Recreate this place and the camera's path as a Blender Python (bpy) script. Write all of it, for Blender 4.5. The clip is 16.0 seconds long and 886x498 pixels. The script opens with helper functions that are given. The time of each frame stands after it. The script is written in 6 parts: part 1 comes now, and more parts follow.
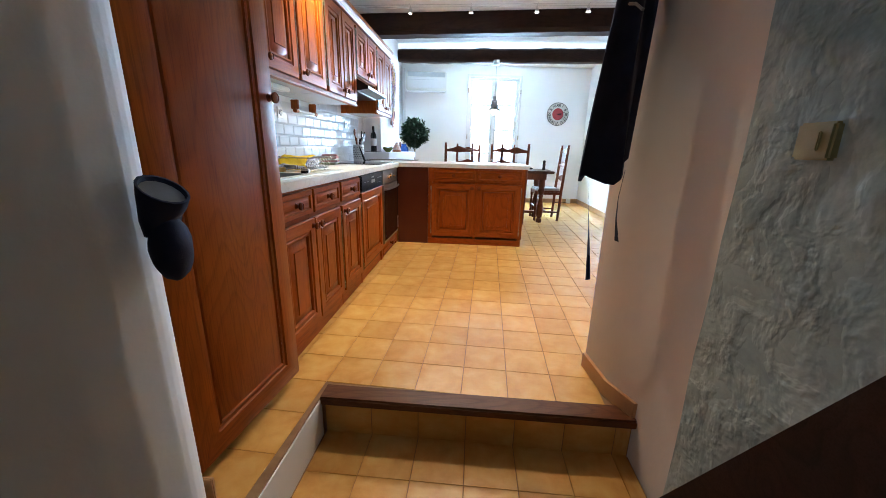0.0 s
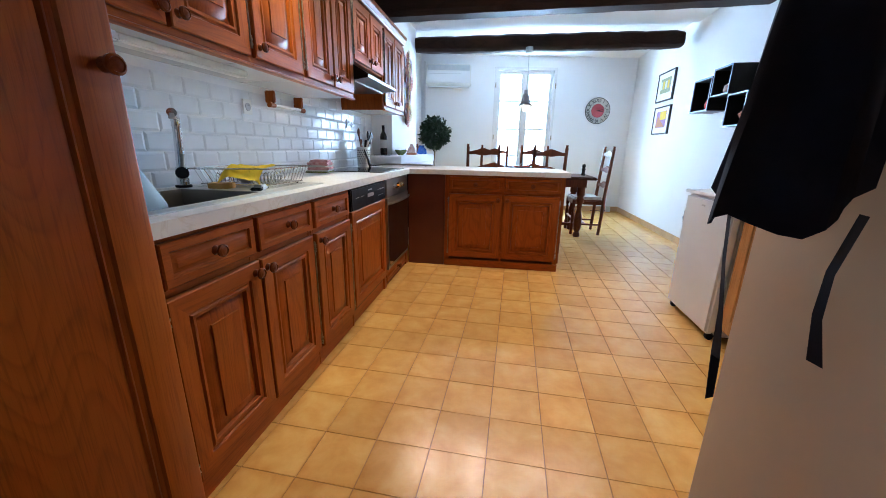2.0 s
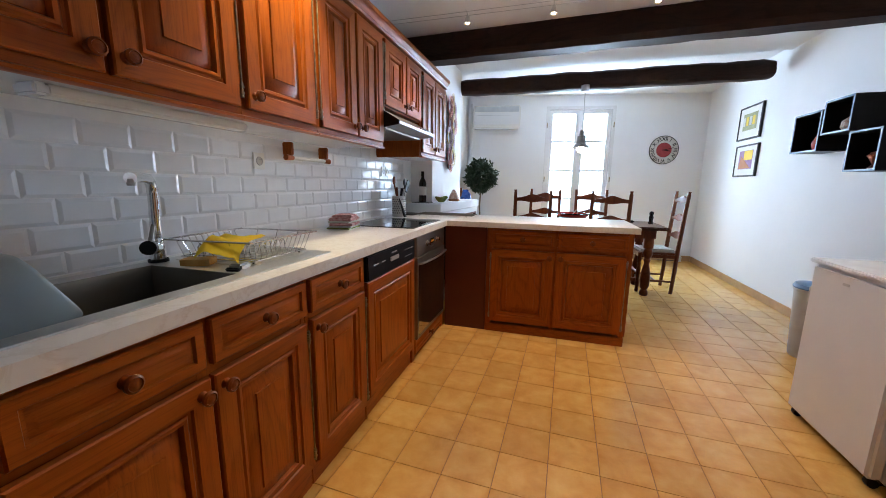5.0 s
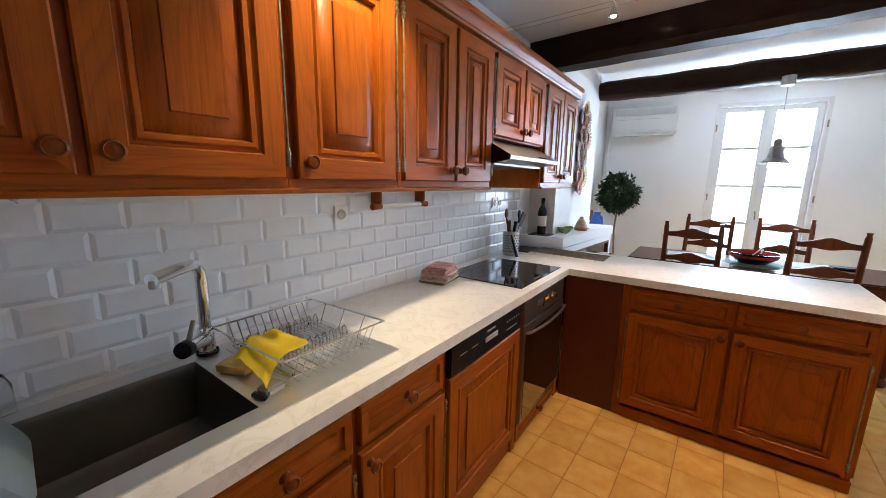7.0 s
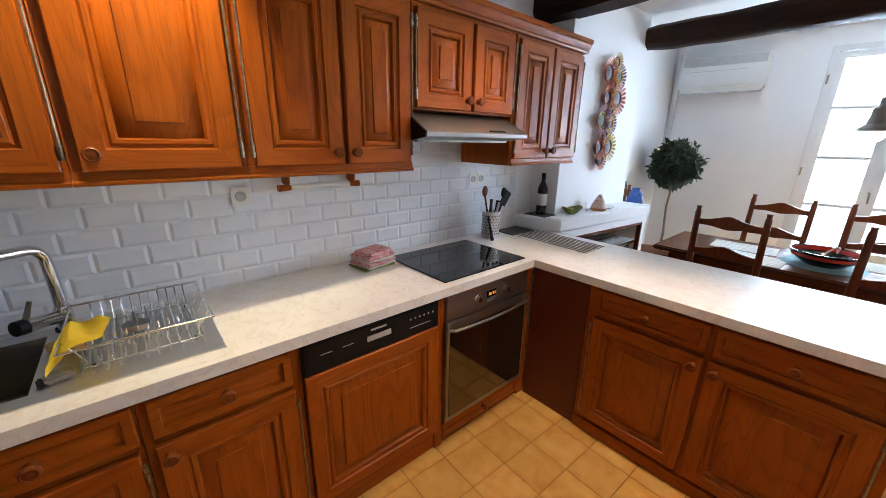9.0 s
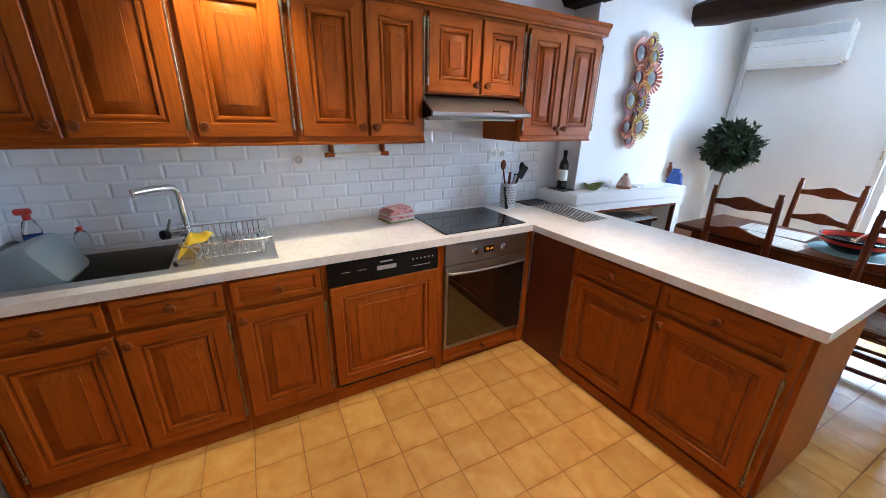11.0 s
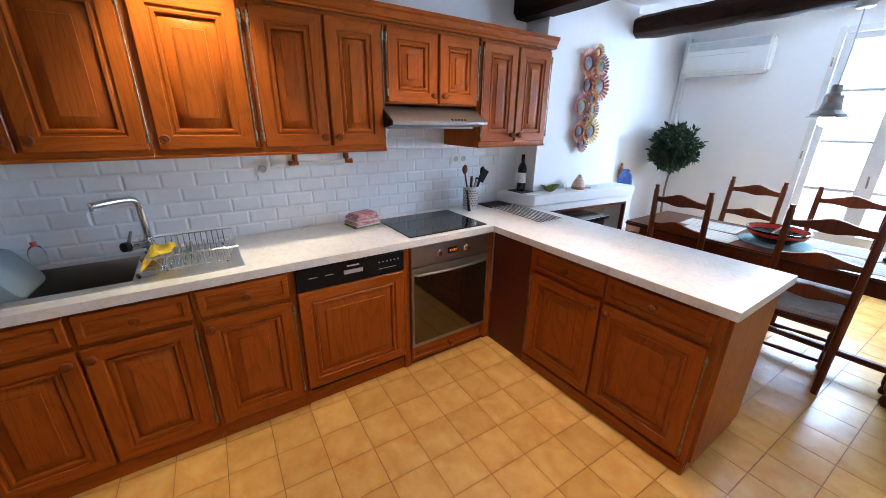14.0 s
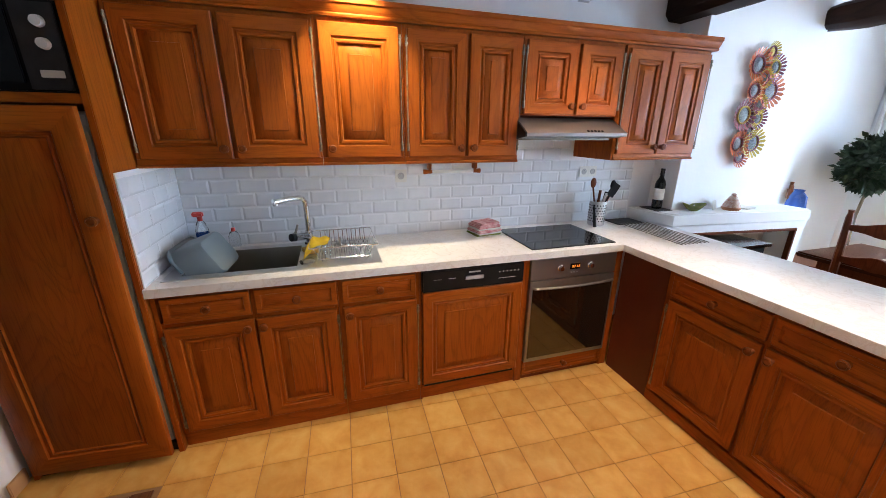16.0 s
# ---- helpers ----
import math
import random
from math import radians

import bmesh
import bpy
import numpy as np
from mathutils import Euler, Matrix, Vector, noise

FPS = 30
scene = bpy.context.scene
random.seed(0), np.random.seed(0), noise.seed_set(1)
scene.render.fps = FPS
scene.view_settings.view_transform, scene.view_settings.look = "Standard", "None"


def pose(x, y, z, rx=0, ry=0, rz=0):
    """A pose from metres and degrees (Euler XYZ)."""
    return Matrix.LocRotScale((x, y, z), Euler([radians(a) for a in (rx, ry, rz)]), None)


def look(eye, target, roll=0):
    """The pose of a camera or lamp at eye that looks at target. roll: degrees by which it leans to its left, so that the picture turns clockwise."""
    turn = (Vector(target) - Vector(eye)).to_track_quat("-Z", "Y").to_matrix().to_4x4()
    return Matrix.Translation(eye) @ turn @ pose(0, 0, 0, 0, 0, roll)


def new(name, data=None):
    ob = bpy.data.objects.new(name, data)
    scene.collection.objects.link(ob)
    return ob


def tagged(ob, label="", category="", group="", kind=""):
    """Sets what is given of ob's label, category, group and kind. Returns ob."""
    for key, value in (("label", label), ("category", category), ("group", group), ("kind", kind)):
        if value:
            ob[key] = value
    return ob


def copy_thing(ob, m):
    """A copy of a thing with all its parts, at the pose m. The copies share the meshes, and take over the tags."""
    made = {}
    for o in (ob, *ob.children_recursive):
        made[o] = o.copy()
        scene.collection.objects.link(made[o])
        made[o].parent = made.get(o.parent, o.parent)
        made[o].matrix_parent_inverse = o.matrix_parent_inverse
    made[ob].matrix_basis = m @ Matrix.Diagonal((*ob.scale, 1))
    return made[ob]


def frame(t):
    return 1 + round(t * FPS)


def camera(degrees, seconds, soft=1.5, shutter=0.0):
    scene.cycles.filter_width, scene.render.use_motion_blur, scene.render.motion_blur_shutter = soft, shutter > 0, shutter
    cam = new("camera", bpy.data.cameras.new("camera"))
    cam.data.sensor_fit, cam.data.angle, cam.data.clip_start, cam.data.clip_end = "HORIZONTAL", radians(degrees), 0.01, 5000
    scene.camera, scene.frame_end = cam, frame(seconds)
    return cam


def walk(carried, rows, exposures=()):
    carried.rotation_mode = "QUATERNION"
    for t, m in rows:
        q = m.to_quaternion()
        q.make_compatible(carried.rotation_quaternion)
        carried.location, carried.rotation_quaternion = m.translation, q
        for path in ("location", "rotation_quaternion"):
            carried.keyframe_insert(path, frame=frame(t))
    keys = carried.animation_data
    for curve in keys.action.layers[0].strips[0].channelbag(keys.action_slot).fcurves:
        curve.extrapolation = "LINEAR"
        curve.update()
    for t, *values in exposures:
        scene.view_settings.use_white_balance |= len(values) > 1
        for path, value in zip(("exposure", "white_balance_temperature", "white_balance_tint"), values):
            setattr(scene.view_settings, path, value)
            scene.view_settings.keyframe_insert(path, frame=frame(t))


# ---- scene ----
cam = camera(101.3, 16.0, soft=0.9)
PATH = [
    (0, (1.455, -0.508, 1.062), (1.297, 1.413, 0.527), 1.2),
    (0.5, (1.419, -0.325, 1.061), (1.214, 1.591, 0.526), 1.2),
    (1, (1.375, -0.137, 1.087), (1.139, 1.775, 0.549), 1.2),
    (1.5, (1.387, 0.025, 1.082), (1.135, 1.936, 0.547), 1.0),
    (2, (1.443, 0.229, 1.087), (1.15, 2.133, 0.551), 1.0),
    (2.5, (1.451, 0.389, 1.094), (1.084, 2.28, 0.556), 1.0),
    (3, (1.429, 0.476, 1.137), (1.036, 2.368, 0.619), 0.8),
    (5.5, (1.426, 0.776, 1.226), (0.723, 2.62, 0.901), 0.8),
    (6, (1.421, 0.873, 1.356), (0.528, 2.631, 1.024), 1.1),
    (6.5, (1.368, 0.977, 1.38), (0.32, 2.645, 1.036), 1.3),
    (7, (1.295, 1.192, 1.435), (0.141, 2.785, 1.071), 0.8),
    (7.5, (1.331, 1.323, 1.541), (0.141, 2.863, 1.079), 1.0),
    (8, (1.486, 1.494, 1.543), (0.218, 2.957, 1.039), 0.8),
    (8.5, (1.621, 1.679, 1.53), (0.268, 3.039, 0.966), 1.1),
    (9, (1.738, 1.847, 1.533), (0.293, 3.104, 0.958), 1.0),
    (9.5, (1.931, 1.964, 1.5), (0.308, 2.977, 0.917), 0.7),
    (12, (2.394, 1.853, 1.565), (0.755, 2.768, 0.877), 1.2),
    (12.5, (2.414, 1.877, 1.572), (0.812, 2.854, 0.881), 0.9),
    (13, (2.418, 1.889, 1.568), (0.845, 2.915, 0.879), 0.8),
    (13.5, (2.425, 1.895, 1.565), (0.859, 2.938, 0.886), 0.8),
    (14, (2.411, 1.883, 1.572), (0.845, 2.934, 0.905), 0.8),
    (14.5, (2.395, 1.856, 1.573), (0.817, 2.901, 0.926), 0.9),
    (15, (2.362, 1.818, 1.574), (0.739, 2.797, 0.936), 1.1),
    (15.5, (2.373, 1.802, 1.567), (0.641, 2.586, 0.945), 0.7),
    (16, (2.377, 1.777, 1.572), (0.557, 2.329, 0.952), 0.5),
]
EXPOSURES = [(0.0, 0.45, 6050, 12), (1.0, 0.3, 5900, 13), (2.0, 0.04, 5850, 14), (3.0, -0.09, 6000, 14), (5.5, -0.35, 7000, 21), (7.0, -0.25, 7100, 21), (9.0, -0.29, 7000, 21), (9.5, -0.22, 6900, 20), (12.0, -0.05, 6200, 20), (14.5, -0.09, 6300, 21), (16.0, 0.1, 6600, 21)]
walk(cam, [(t, look(eye, target, roll)) for t, eye, target, roll in PATH], EXPOSURES)

# ---- world, sun, large lights ----
world = bpy.data.worlds.new("world")
scene.world = world
world.use_nodes = True
wn = world.node_tree.nodes
sky = wn.new("ShaderNodeTexSky")
sky.sky_type, sky.sun_disc = "NISHITA", False
sky.sun_elevation, sky.sun_rotation = radians(48), radians(200)
world.node_tree.links.new(sky.outputs[0], wn["Background"].inputs[0])
wn["Background"].inputs[1].default_value = 0.15

sun = new("sun", bpy.data.lights.new("sun", "SUN"))
sun.data.energy, sun.data.angle, sun.data.color = 3.0, radians(0.5), (1.0, 0.95, 0.88)
sun.matrix_world = look((2.2, -6.0, 9.0), (1.0, 0.0, 0.0))

# daylight in the opening of the window
day = new("window_daylight", bpy.data.lights.new("window_daylight", "AREA"))
day.data.shape, day.data.size, day.data.size_y = "RECTANGLE", 0.9, 1.45
day.data.energy, day.data.color = 200.0, (0.52, 0.77, 1.0)
day.matrix_world = look((1.74, 7.42, 1.66), (1.15, 3.0, 1.6))


def spot(place, target, watts, cone=100.0):
    ob = new("spot_light", bpy.data.lights.new("spot_light", "SPOT"))
    ob.data.energy, ob.data.color = watts, (1.0, 0.82, 0.60)
    ob.data.spot_size, ob.data.spot_blend, ob.data.shadow_soft_size = radians(cone), 0.7, 0.025
    ob.matrix_world = look(place, target)
    return ob


# unseen source: daylight in an assumed hall opening, inferred from the lit plaster
hall = new("assumed_hall_daylight", bpy.data.lights.new("assumed_hall_daylight", "AREA"))
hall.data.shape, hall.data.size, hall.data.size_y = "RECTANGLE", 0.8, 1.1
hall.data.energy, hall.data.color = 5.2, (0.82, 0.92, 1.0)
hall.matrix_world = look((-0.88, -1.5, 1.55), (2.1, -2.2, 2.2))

# the lamps on the cables
for lx, watts in ((0.775, 42.0), (1.352, 56.0), (1.963, 30.0), (2.43, 16.0)):
    spot((lx, 3.40, 2.285), (lx + 0.05, 2.55, 0.0), watts, 106)
spot((0.60, 1.96, 2.285), (0.40, 1.945, 1.86), 66.0, 76).data.color = (1.0, 0.92, 0.58)
spot((1.40, 1.96, 2.285), (1.60, 0.85, 0.0), 50.0, 72)
spot((2.15, 1.96, 2.285), (2.0, 1.2, 0.0), 15.0, 66)
pend = new("pendant_light", bpy.data.lights.new("pendant_light", "POINT"))
pend.data.energy, pend.data.color, pend.data.shadow_soft_size = 5.0, (1.0, 0.8, 0.55), 0.03
pend.location = (1.70, 5.36, 1.52)

# ---- materials ----
def mat_new(name):
    m = bpy.data.materials.new(name)
    m.use_nodes = True
    return m, m.node_tree.nodes, m.node_tree.links, m.node_tree.nodes["Principled BSDF"]


def link_bump(n, l, bsdf, height, strength, dist=0.002):
    b = n.new("ShaderNodeBump")
    b.inputs["Strength"].default_value, b.inputs["Distance"].default_value = strength, dist
    l.new(height, b.inputs["Height"])
    l.new(b.outputs[0], bsdf.inputs["Normal"])


def coords(n, l, scale=(1, 1, 1), shuffle=True):
    tc, mp = n.new("ShaderNodeTexCoord"), n.new("ShaderNodeMapping")
    mp.inputs["Scale"].default_value = scale
    l.new(tc.outputs["Object"], mp.inputs[0])
    if shuffle:
        oi, mul = n.new("ShaderNodeObjectInfo"), n.new("ShaderNodeMath")
        mul.operation, mul.inputs[1].default_value = "MULTIPLY", 37.0
        l.new(oi.outputs["Random"], mul.inputs[0])
        l.new(mul.outputs[0], mp.inputs["Location"])
    return mp.outputs[0]


def noise_of(n, l, vec, scale, detail=4.0, rough=0.55, distort=0.0):
    t = n.new("ShaderNodeTexNoise")
    for key, v in (("Scale", scale), ("Detail", detail), ("Roughness", rough), ("Distortion", distort)):
        t.inputs[key].default_value = v
    l.new(vec, t.inputs["Vector"])
    return t.outputs["Fac"]


def ramp(n, l, fac, stops):
    r = n.new("ShaderNodeValToRGB")
    while len(r.color_ramp.elements) < len(stops):
        r.color_ramp.elements.new(0.5)
    for e, (p, c) in zip(r.color_ramp.elements, stops):
        e.position, e.color = p, (*c, 1)
    l.new(fac, r.inputs[0])
    return r.outputs[0]


def mixed(n, l, kind, fac, a, b):
    x = n.new("ShaderNodeMix")
    x.data_type, x.blend_type = "RGBA", kind
    if isinstance(fac, float):
        x.inputs[0].default_value = fac
    else:
        l.new(fac, x.inputs[0])
    l.new(a, x.inputs[6])
    l.new(b, x.inputs[7])
    return x.outputs[2]


def paint(name, a, b, rough=0.5, metal=0.0, scale=6.0, grain=120.0, bump=0.1, dist=0.001, spread=0.1, spec=0.5, coat=0.0):
    """A plain surface: two near colours in soft patches, fine grain in gloss and relief."""
    m, n, l, bsdf = mat_new(name)
    v = coords(n, l)
    l.new(ramp(n, l, noise_of(n, l, v, scale, 5), [(0.3, a), (0.7, b)]), bsdf.inputs["Base Color"])
    fine = noise_of(n, l, v, grain, 3)
    mr = n.new("ShaderNodeMapRange")
    mr.inputs["To Min"].default_value, mr.inputs["To Max"].default_value = max(0.02, rough - spread), min(1, rough + spread)
    l.new(noise_of(n, l, v, scale * 2.7, 4), mr.inputs[0])
    l.new(mr.outputs[0], bsdf.inputs["Roughness"])
    bsdf.inputs["Metallic"].default_value = metal
    bsdf.inputs["Specular IOR Level"].default_value = spec
    bsdf.inputs["Coat Weight"].default_value = coat
    if bump:
        link_bump(n, l, bsdf, fine, bump, dist)
    return m


def wood(name, dark, mid, light, axis=2, rough=0.34, coat=0.25):
    """Lacquered wood, its grain along one axis: soft broad tone, thin rings that arch, fine dark pores."""
    m, n, l, bsdf = mat_new(name)
    s = [5.0, 5.0, 5.0]
    s[axis] = 1.15
    f = [210.0, 210.0, 210.0]
    f[axis] = 7.0
    v = coords(n, l, tuple(s))
    w = coords(n, l, tuple(f))
    tone = ramp(n, l, noise_of(n, l, v, 0.8, 2, 0.5), [(0.3, mid), (0.7, light)])
    rings = n.new("ShaderNodeMath")
    rings.operation, rings.inputs[1].default_value = "MULTIPLY", 15.0
    l.new(noise_of(n, l, v, 1.0, 1.5, 0.35, 0.25), rings.inputs[0])
    saw = n.new("ShaderNodeMath")
    saw.operation = "FRACT"
    l.new(rings.outputs[0], saw.inputs[0])
    shade = [d / max(a, 1e-4) for d, a in zip(dark, mid)]
    line = ramp(n, l, saw.outputs[0], [(0.0, (1, 1, 1)), (0.52, (0.97, 0.96, 0.95)), (0.86, shade), (1.0, (1, 1, 1))])
    pores = noise_of(n, l, w, 1.0, 3, 0.65)
    dots = ramp(n, l, pores, [(0.36, (0.52, 0.44, 0.38)), (0.50, (1, 1, 1))])
    streak = noise_of(n, l, coords(n, l, tuple(40.0 if k != axis else 1.2 for k in range(3))), 1.0, 3, 0.6)
    band = ramp(n, l, streak, [(0.32, (0.80, 0.75, 0.70)), (0.55, (1, 1, 1))])
    col = mixed(n, l, "MULTIPLY", 0.5, mixed(n, l, "MULTIPLY", 0.55, tone, line), band)
    l.new(mixed(n, l, "MULTIPLY", 0.45, col, dots), bsdf.inputs["Base Color"])
    mr = n.new("ShaderNodeMapRange")
    mr.inputs["To Min"].default_value, mr.inputs["To Max"].default_value = rough + 0.10, rough - 0.06
    l.new(pores, mr.inputs[0])
    l.new(mr.outputs[0], bsdf.inputs["Roughness"])
    bsdf.inputs["Coat Weight"].default_value = coat * 0.12
    bsdf.inputs["Specular IOR Level"].default_value = 0.14
    bsdf.inputs["Coat Roughness"].default_value = 0.25
    link_bump(n, l, bsdf, pores, 0.3, 0.0008)
    return m


OAK = [(0.215, 0.042, 0.004), (0.325, 0.071, 0.006), (0.375, 0.092, 0.009)]
oak_v = wood("oak_upright_grain", *OAK, axis=2)
oak_h = wood("oak_level_grain", *OAK, axis=0)
oak_y = wood("oak_deep_grain", *OAK, axis=1)
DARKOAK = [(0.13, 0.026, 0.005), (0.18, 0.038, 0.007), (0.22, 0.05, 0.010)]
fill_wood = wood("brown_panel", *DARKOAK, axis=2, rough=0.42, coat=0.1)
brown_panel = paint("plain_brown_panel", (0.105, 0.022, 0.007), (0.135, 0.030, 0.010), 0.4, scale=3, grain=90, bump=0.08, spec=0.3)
knob_wood = wood("dark_knob_wood", (0.12, 0.026, 0.005), (0.19, 0.045, 0.008), (0.24, 0.06, 0.012), axis=1, rough=0.28, coat=0.4)
table_wood = wood("dark_table_wood", (0.045, 0.013, 0.006), (0.075, 0.022, 0.01), (0.10, 0.033, 0.015), axis=0, rough=0.28, coat=0.4)
chair_wood = wood("chair_wood", (0.09, 0.02, 0.007), (0.14, 0.033, 0.011), (0.18, 0.047, 0.016), axis=2, rough=0.33, coat=0.3)
beam_wood = wood("old_beam_wood", (0.010, 0.005, 0.004), (0.022, 0.010, 0.007), (0.04, 0.018, 0.012), axis=0, rough=0.6, coat=0.0)
pale_wood = wood("pale_shaker_wood", (0.42, 0.20, 0.07), (0.5, 0.26, 0.10), (0.56, 0.31, 0.13), axis=2, rough=0.4, coat=0.1)
nosing_wood = wood("dark_nosing_wood", (0.05, 0.018, 0.007), (0.09, 0.033, 0.012), (0.13, 0.05, 0.02), axis=0, rough=0.4)
wall_paint = paint("white_wall_paint", (0.84, 0.85, 0.86), (0.88, 0.89, 0.90), 0.75, scale=1.3, grain=35, bump=0.25, dist=0.004)
ceiling_paint = paint("white_ceiling_paint", (0.82, 0.82, 0.81), (0.87, 0.87, 0.86), 0.8, scale=1.6, grain=28, bump=0.25, dist=0.004)
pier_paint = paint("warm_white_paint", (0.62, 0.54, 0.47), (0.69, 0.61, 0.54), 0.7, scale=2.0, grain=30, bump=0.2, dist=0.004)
grout = paint("brown_grout", (0.20, 0.105, 0.045), (0.30, 0.17, 0.075), 0.85, scale=12)
white_grout = paint("white_grout", (0.78, 0.79, 0.80), (0.83, 0.84, 0.85), 0.7, scale=15)
wall_tile = paint("glazed_white_tile", (0.75, 0.78, 0.81), (0.81, 0.83, 0.86), 0.10, scale=8, grain=14, bump=0.06, spread=0.04)
steel = paint("brushed_steel", (0.58, 0.58, 0.58), (0.66, 0.66, 0.66), 0.40, 1.0, scale=7, bump=0, spread=0.01)
hood_steel = paint("grey_brushed_steel", (0.31, 0.30, 0.29), (0.36, 0.35, 0.34), 0.40, 1.0, scale=3, bump=0, spread=0.008)
chrome = paint("chrome", (0.66, 0.67, 0.68), (0.74, 0.75, 0.76), 0.09, 1.0, scale=9, bump=0, spread=0.03)
hinge_metal = paint("aged_hinge_metal", (0.20, 0.15, 0.09), (0.42, 0.35, 0.25), 0.42, 1.0, scale=40, grain=200)
dark_steel = paint("dark_sink_steel", (0.25, 0.235, 0.21), (0.29, 0.275, 0.25), 0.33, 1.0, scale=4, bump=0, spread=0.02)
black_glass = paint("black_glass", (0.006, 0.006, 0.007), (0.009, 0.009, 0.01), 0.05, scale=4, bump=0, spread=0.02)
oven_glass = paint("dark_oven_glass", (0.012, 0.008, 0.006), (0.018, 0.012, 0.008), 0.06, scale=4, bump=0, spread=0.02, coat=1.0)
black_plastic = paint("black_plastic", (0.004, 0.004, 0.005), (0.008, 0.008, 0.009), 0.4, scale=12, spec=0.2)
# white enamel made darker: the shade on the fridge is put into its colour
shaded_fridge_enamel = paint("shaded_fridge_enamel", (0.60, 0.60, 0.61), (0.65, 0.65, 0.66), 0.3, scale=3, spread=0.05)
grey_plastic = paint("grey_plastic", (0.42, 0.42, 0.42), (0.5, 0.5, 0.5), 0.4, scale=12)
white_plastic = paint("white_plastic", (0.72, 0.71, 0.66), (0.78, 0.77, 0.73), 0.4, scale=9)
white_enamel = paint("white_enamel", (0.76, 0.76, 0.76), (0.80, 0.80, 0.80), 0.25, scale=3, spread=0.05)
# blue light reflected by the shelf edges, as a colour; also the bin lid
sheen_and_lid_blue = paint("blue_edge_sheen_and_lid", (0.05, 0.12, 0.24), (0.07, 0.16, 0.3), 0.4, scale=10)
mitt_cloth = paint("blue_mitt_cloth", (0.003, 0.007, 0.026), (0.007, 0.013, 0.048), 0.9, scale=9, grain=400, bump=0.5)
navy_cloth = paint("navy_cloth", (0.006, 0.008, 0.022), (0.014, 0.017, 0.04), 0.9, scale=9, grain=400, bump=0.5)
grey_cloth = paint("grey_cloth", (0.16, 0.16, 0.17), (0.22, 0.22, 0.23), 0.9, scale=9, grain=400, bump=0.5)
yellow_cloth = paint("yellow_cloth", (0.78, 0.58, 0.04), (0.86, 0.68, 0.09), 0.9, scale=18, grain=300, bump=0.6)
tan_sponge = paint("tan_sponge", (0.40, 0.24, 0.07), (0.55, 0.36, 0.13), 0.95, scale=30, grain=220, bump=0.8)
pink_cloth = paint("pink_checked_cloth", (0.45, 0.10, 0.12), (0.72, 0.50, 0.48), 0.9, scale=30, grain=300, bump=0.6)
pale_cloth = paint("pale_cloth", (0.55, 0.55, 0.5), (0.66, 0.65, 0.6), 0.9, scale=20, grain=300, bump=0.6)
cushion_cloth = paint("grey_white_cushion", (0.42, 0.42, 0.42), (0.62, 0.61, 0.58), 0.9, scale=25, grain=260, bump=0.5)
leaf_green = paint("bay_leaf", (0.010, 0.028, 0.010), (0.026, 0.058, 0.02), 0.5, scale=9, grain=60)
bark = paint("bark", (0.16, 0.12, 0.08), (0.24, 0.19, 0.13), 0.85, scale=20, grain=60, bump=0.6)
terracotta = paint("terracotta", (0.36, 0.14, 0.07), (0.45, 0.20, 0.10), 0.8, scale=8)
wine_glass = paint("dark_wine_bottle", (0.004, 0.0045, 0.003), (0.006, 0.007, 0.004), 0.08, scale=5, bump=0, spread=0.03)
paper = paint("white_paper", (0.72, 0.70, 0.66), (0.78, 0.76, 0.72), 0.7, scale=8)
slate = paint("slate", (0.015, 0.016, 0.018), (0.03, 0.03, 0.033), 0.5, scale=14, grain=50, bump=0.4)
red_glaze = paint("red_glaze", (0.36, 0.02, 0.015), (0.48, 0.035, 0.02), 0.15, scale=9)
black_glaze = paint("black_glaze", (0.008, 0.008, 0.01), (0.014, 0.014, 0.016), 0.12, scale=9)
green_glaze = paint("green_glaze", (0.12, 0.16, 0.03), (0.26, 0.30, 0.07), 0.2, scale=14)
teal_mat = paint("teal_cloth", (0.16, 0.33, 0.34), (0.22, 0.42, 0.42), 0.8, scale=14)
cream_mat = paint("cream_cloth", (0.60, 0.57, 0.50), (0.70, 0.67, 0.60), 0.85, scale=16)
clay_mix = paint("painted_clay", (0.42, 0.14, 0.09), (0.62, 0.55, 0.48), 0.4, scale=60, grain=90)
blue_glaze = paint("blue_glaze", (0.02, 0.07, 0.28), (0.04, 0.12, 0.4), 0.25, scale=9)
aged_plastic = paint("yellowed_plastic", (0.27, 0.22, 0.08), (0.34, 0.28, 0.12), 0.5, scale=9)
copper = paint("copper_red", (0.40, 0.11, 0.06), (0.55, 0.2, 0.12), 0.3, 0.6, scale=14)
red_plastic = paint("red_plastic", (0.55, 0.03, 0.02), (0.62, 0.05, 0.03), 0.35, scale=9)
skirt_tile = paint("tan_skirting_tile", (0.42, 0.23, 0.10), (0.54, 0.32, 0.15), 0.35, scale=5)
clock_face = paint("cream_clock_face", (0.48, 0.47, 0.43), (0.62, 0.60, 0.55), 0.7, scale=12)
clock_red = paint("faded_red_paint", (0.30, 0.03, 0.035), (0.40, 0.05, 0.05), 0.7, scale=16)
# dark brown holds the unlit hall's dimness; reused for the street
dim_brown = paint("painted_dim_brown", (0.10, 0.085, 0.07), (0.16, 0.14, 0.12), 0.9, scale=2)
art_yellow = paint("yellow_print", (0.65, 0.42, 0.02), (0.72, 0.5, 0.05), 0.6, scale=12)
art_violet = paint("violet_print", (0.25, 0.12, 0.26), (0.36, 0.2, 0.36), 0.6, scale=12)
art_green = paint("olive_print", (0.22, 0.24, 0.12), (0.36, 0.36, 0.2), 0.6, scale=30)
grille_grey = paint("grey_grille", (0.46, 0.48, 0.49), (0.54, 0.56, 0.57), 0.6, scale=10)
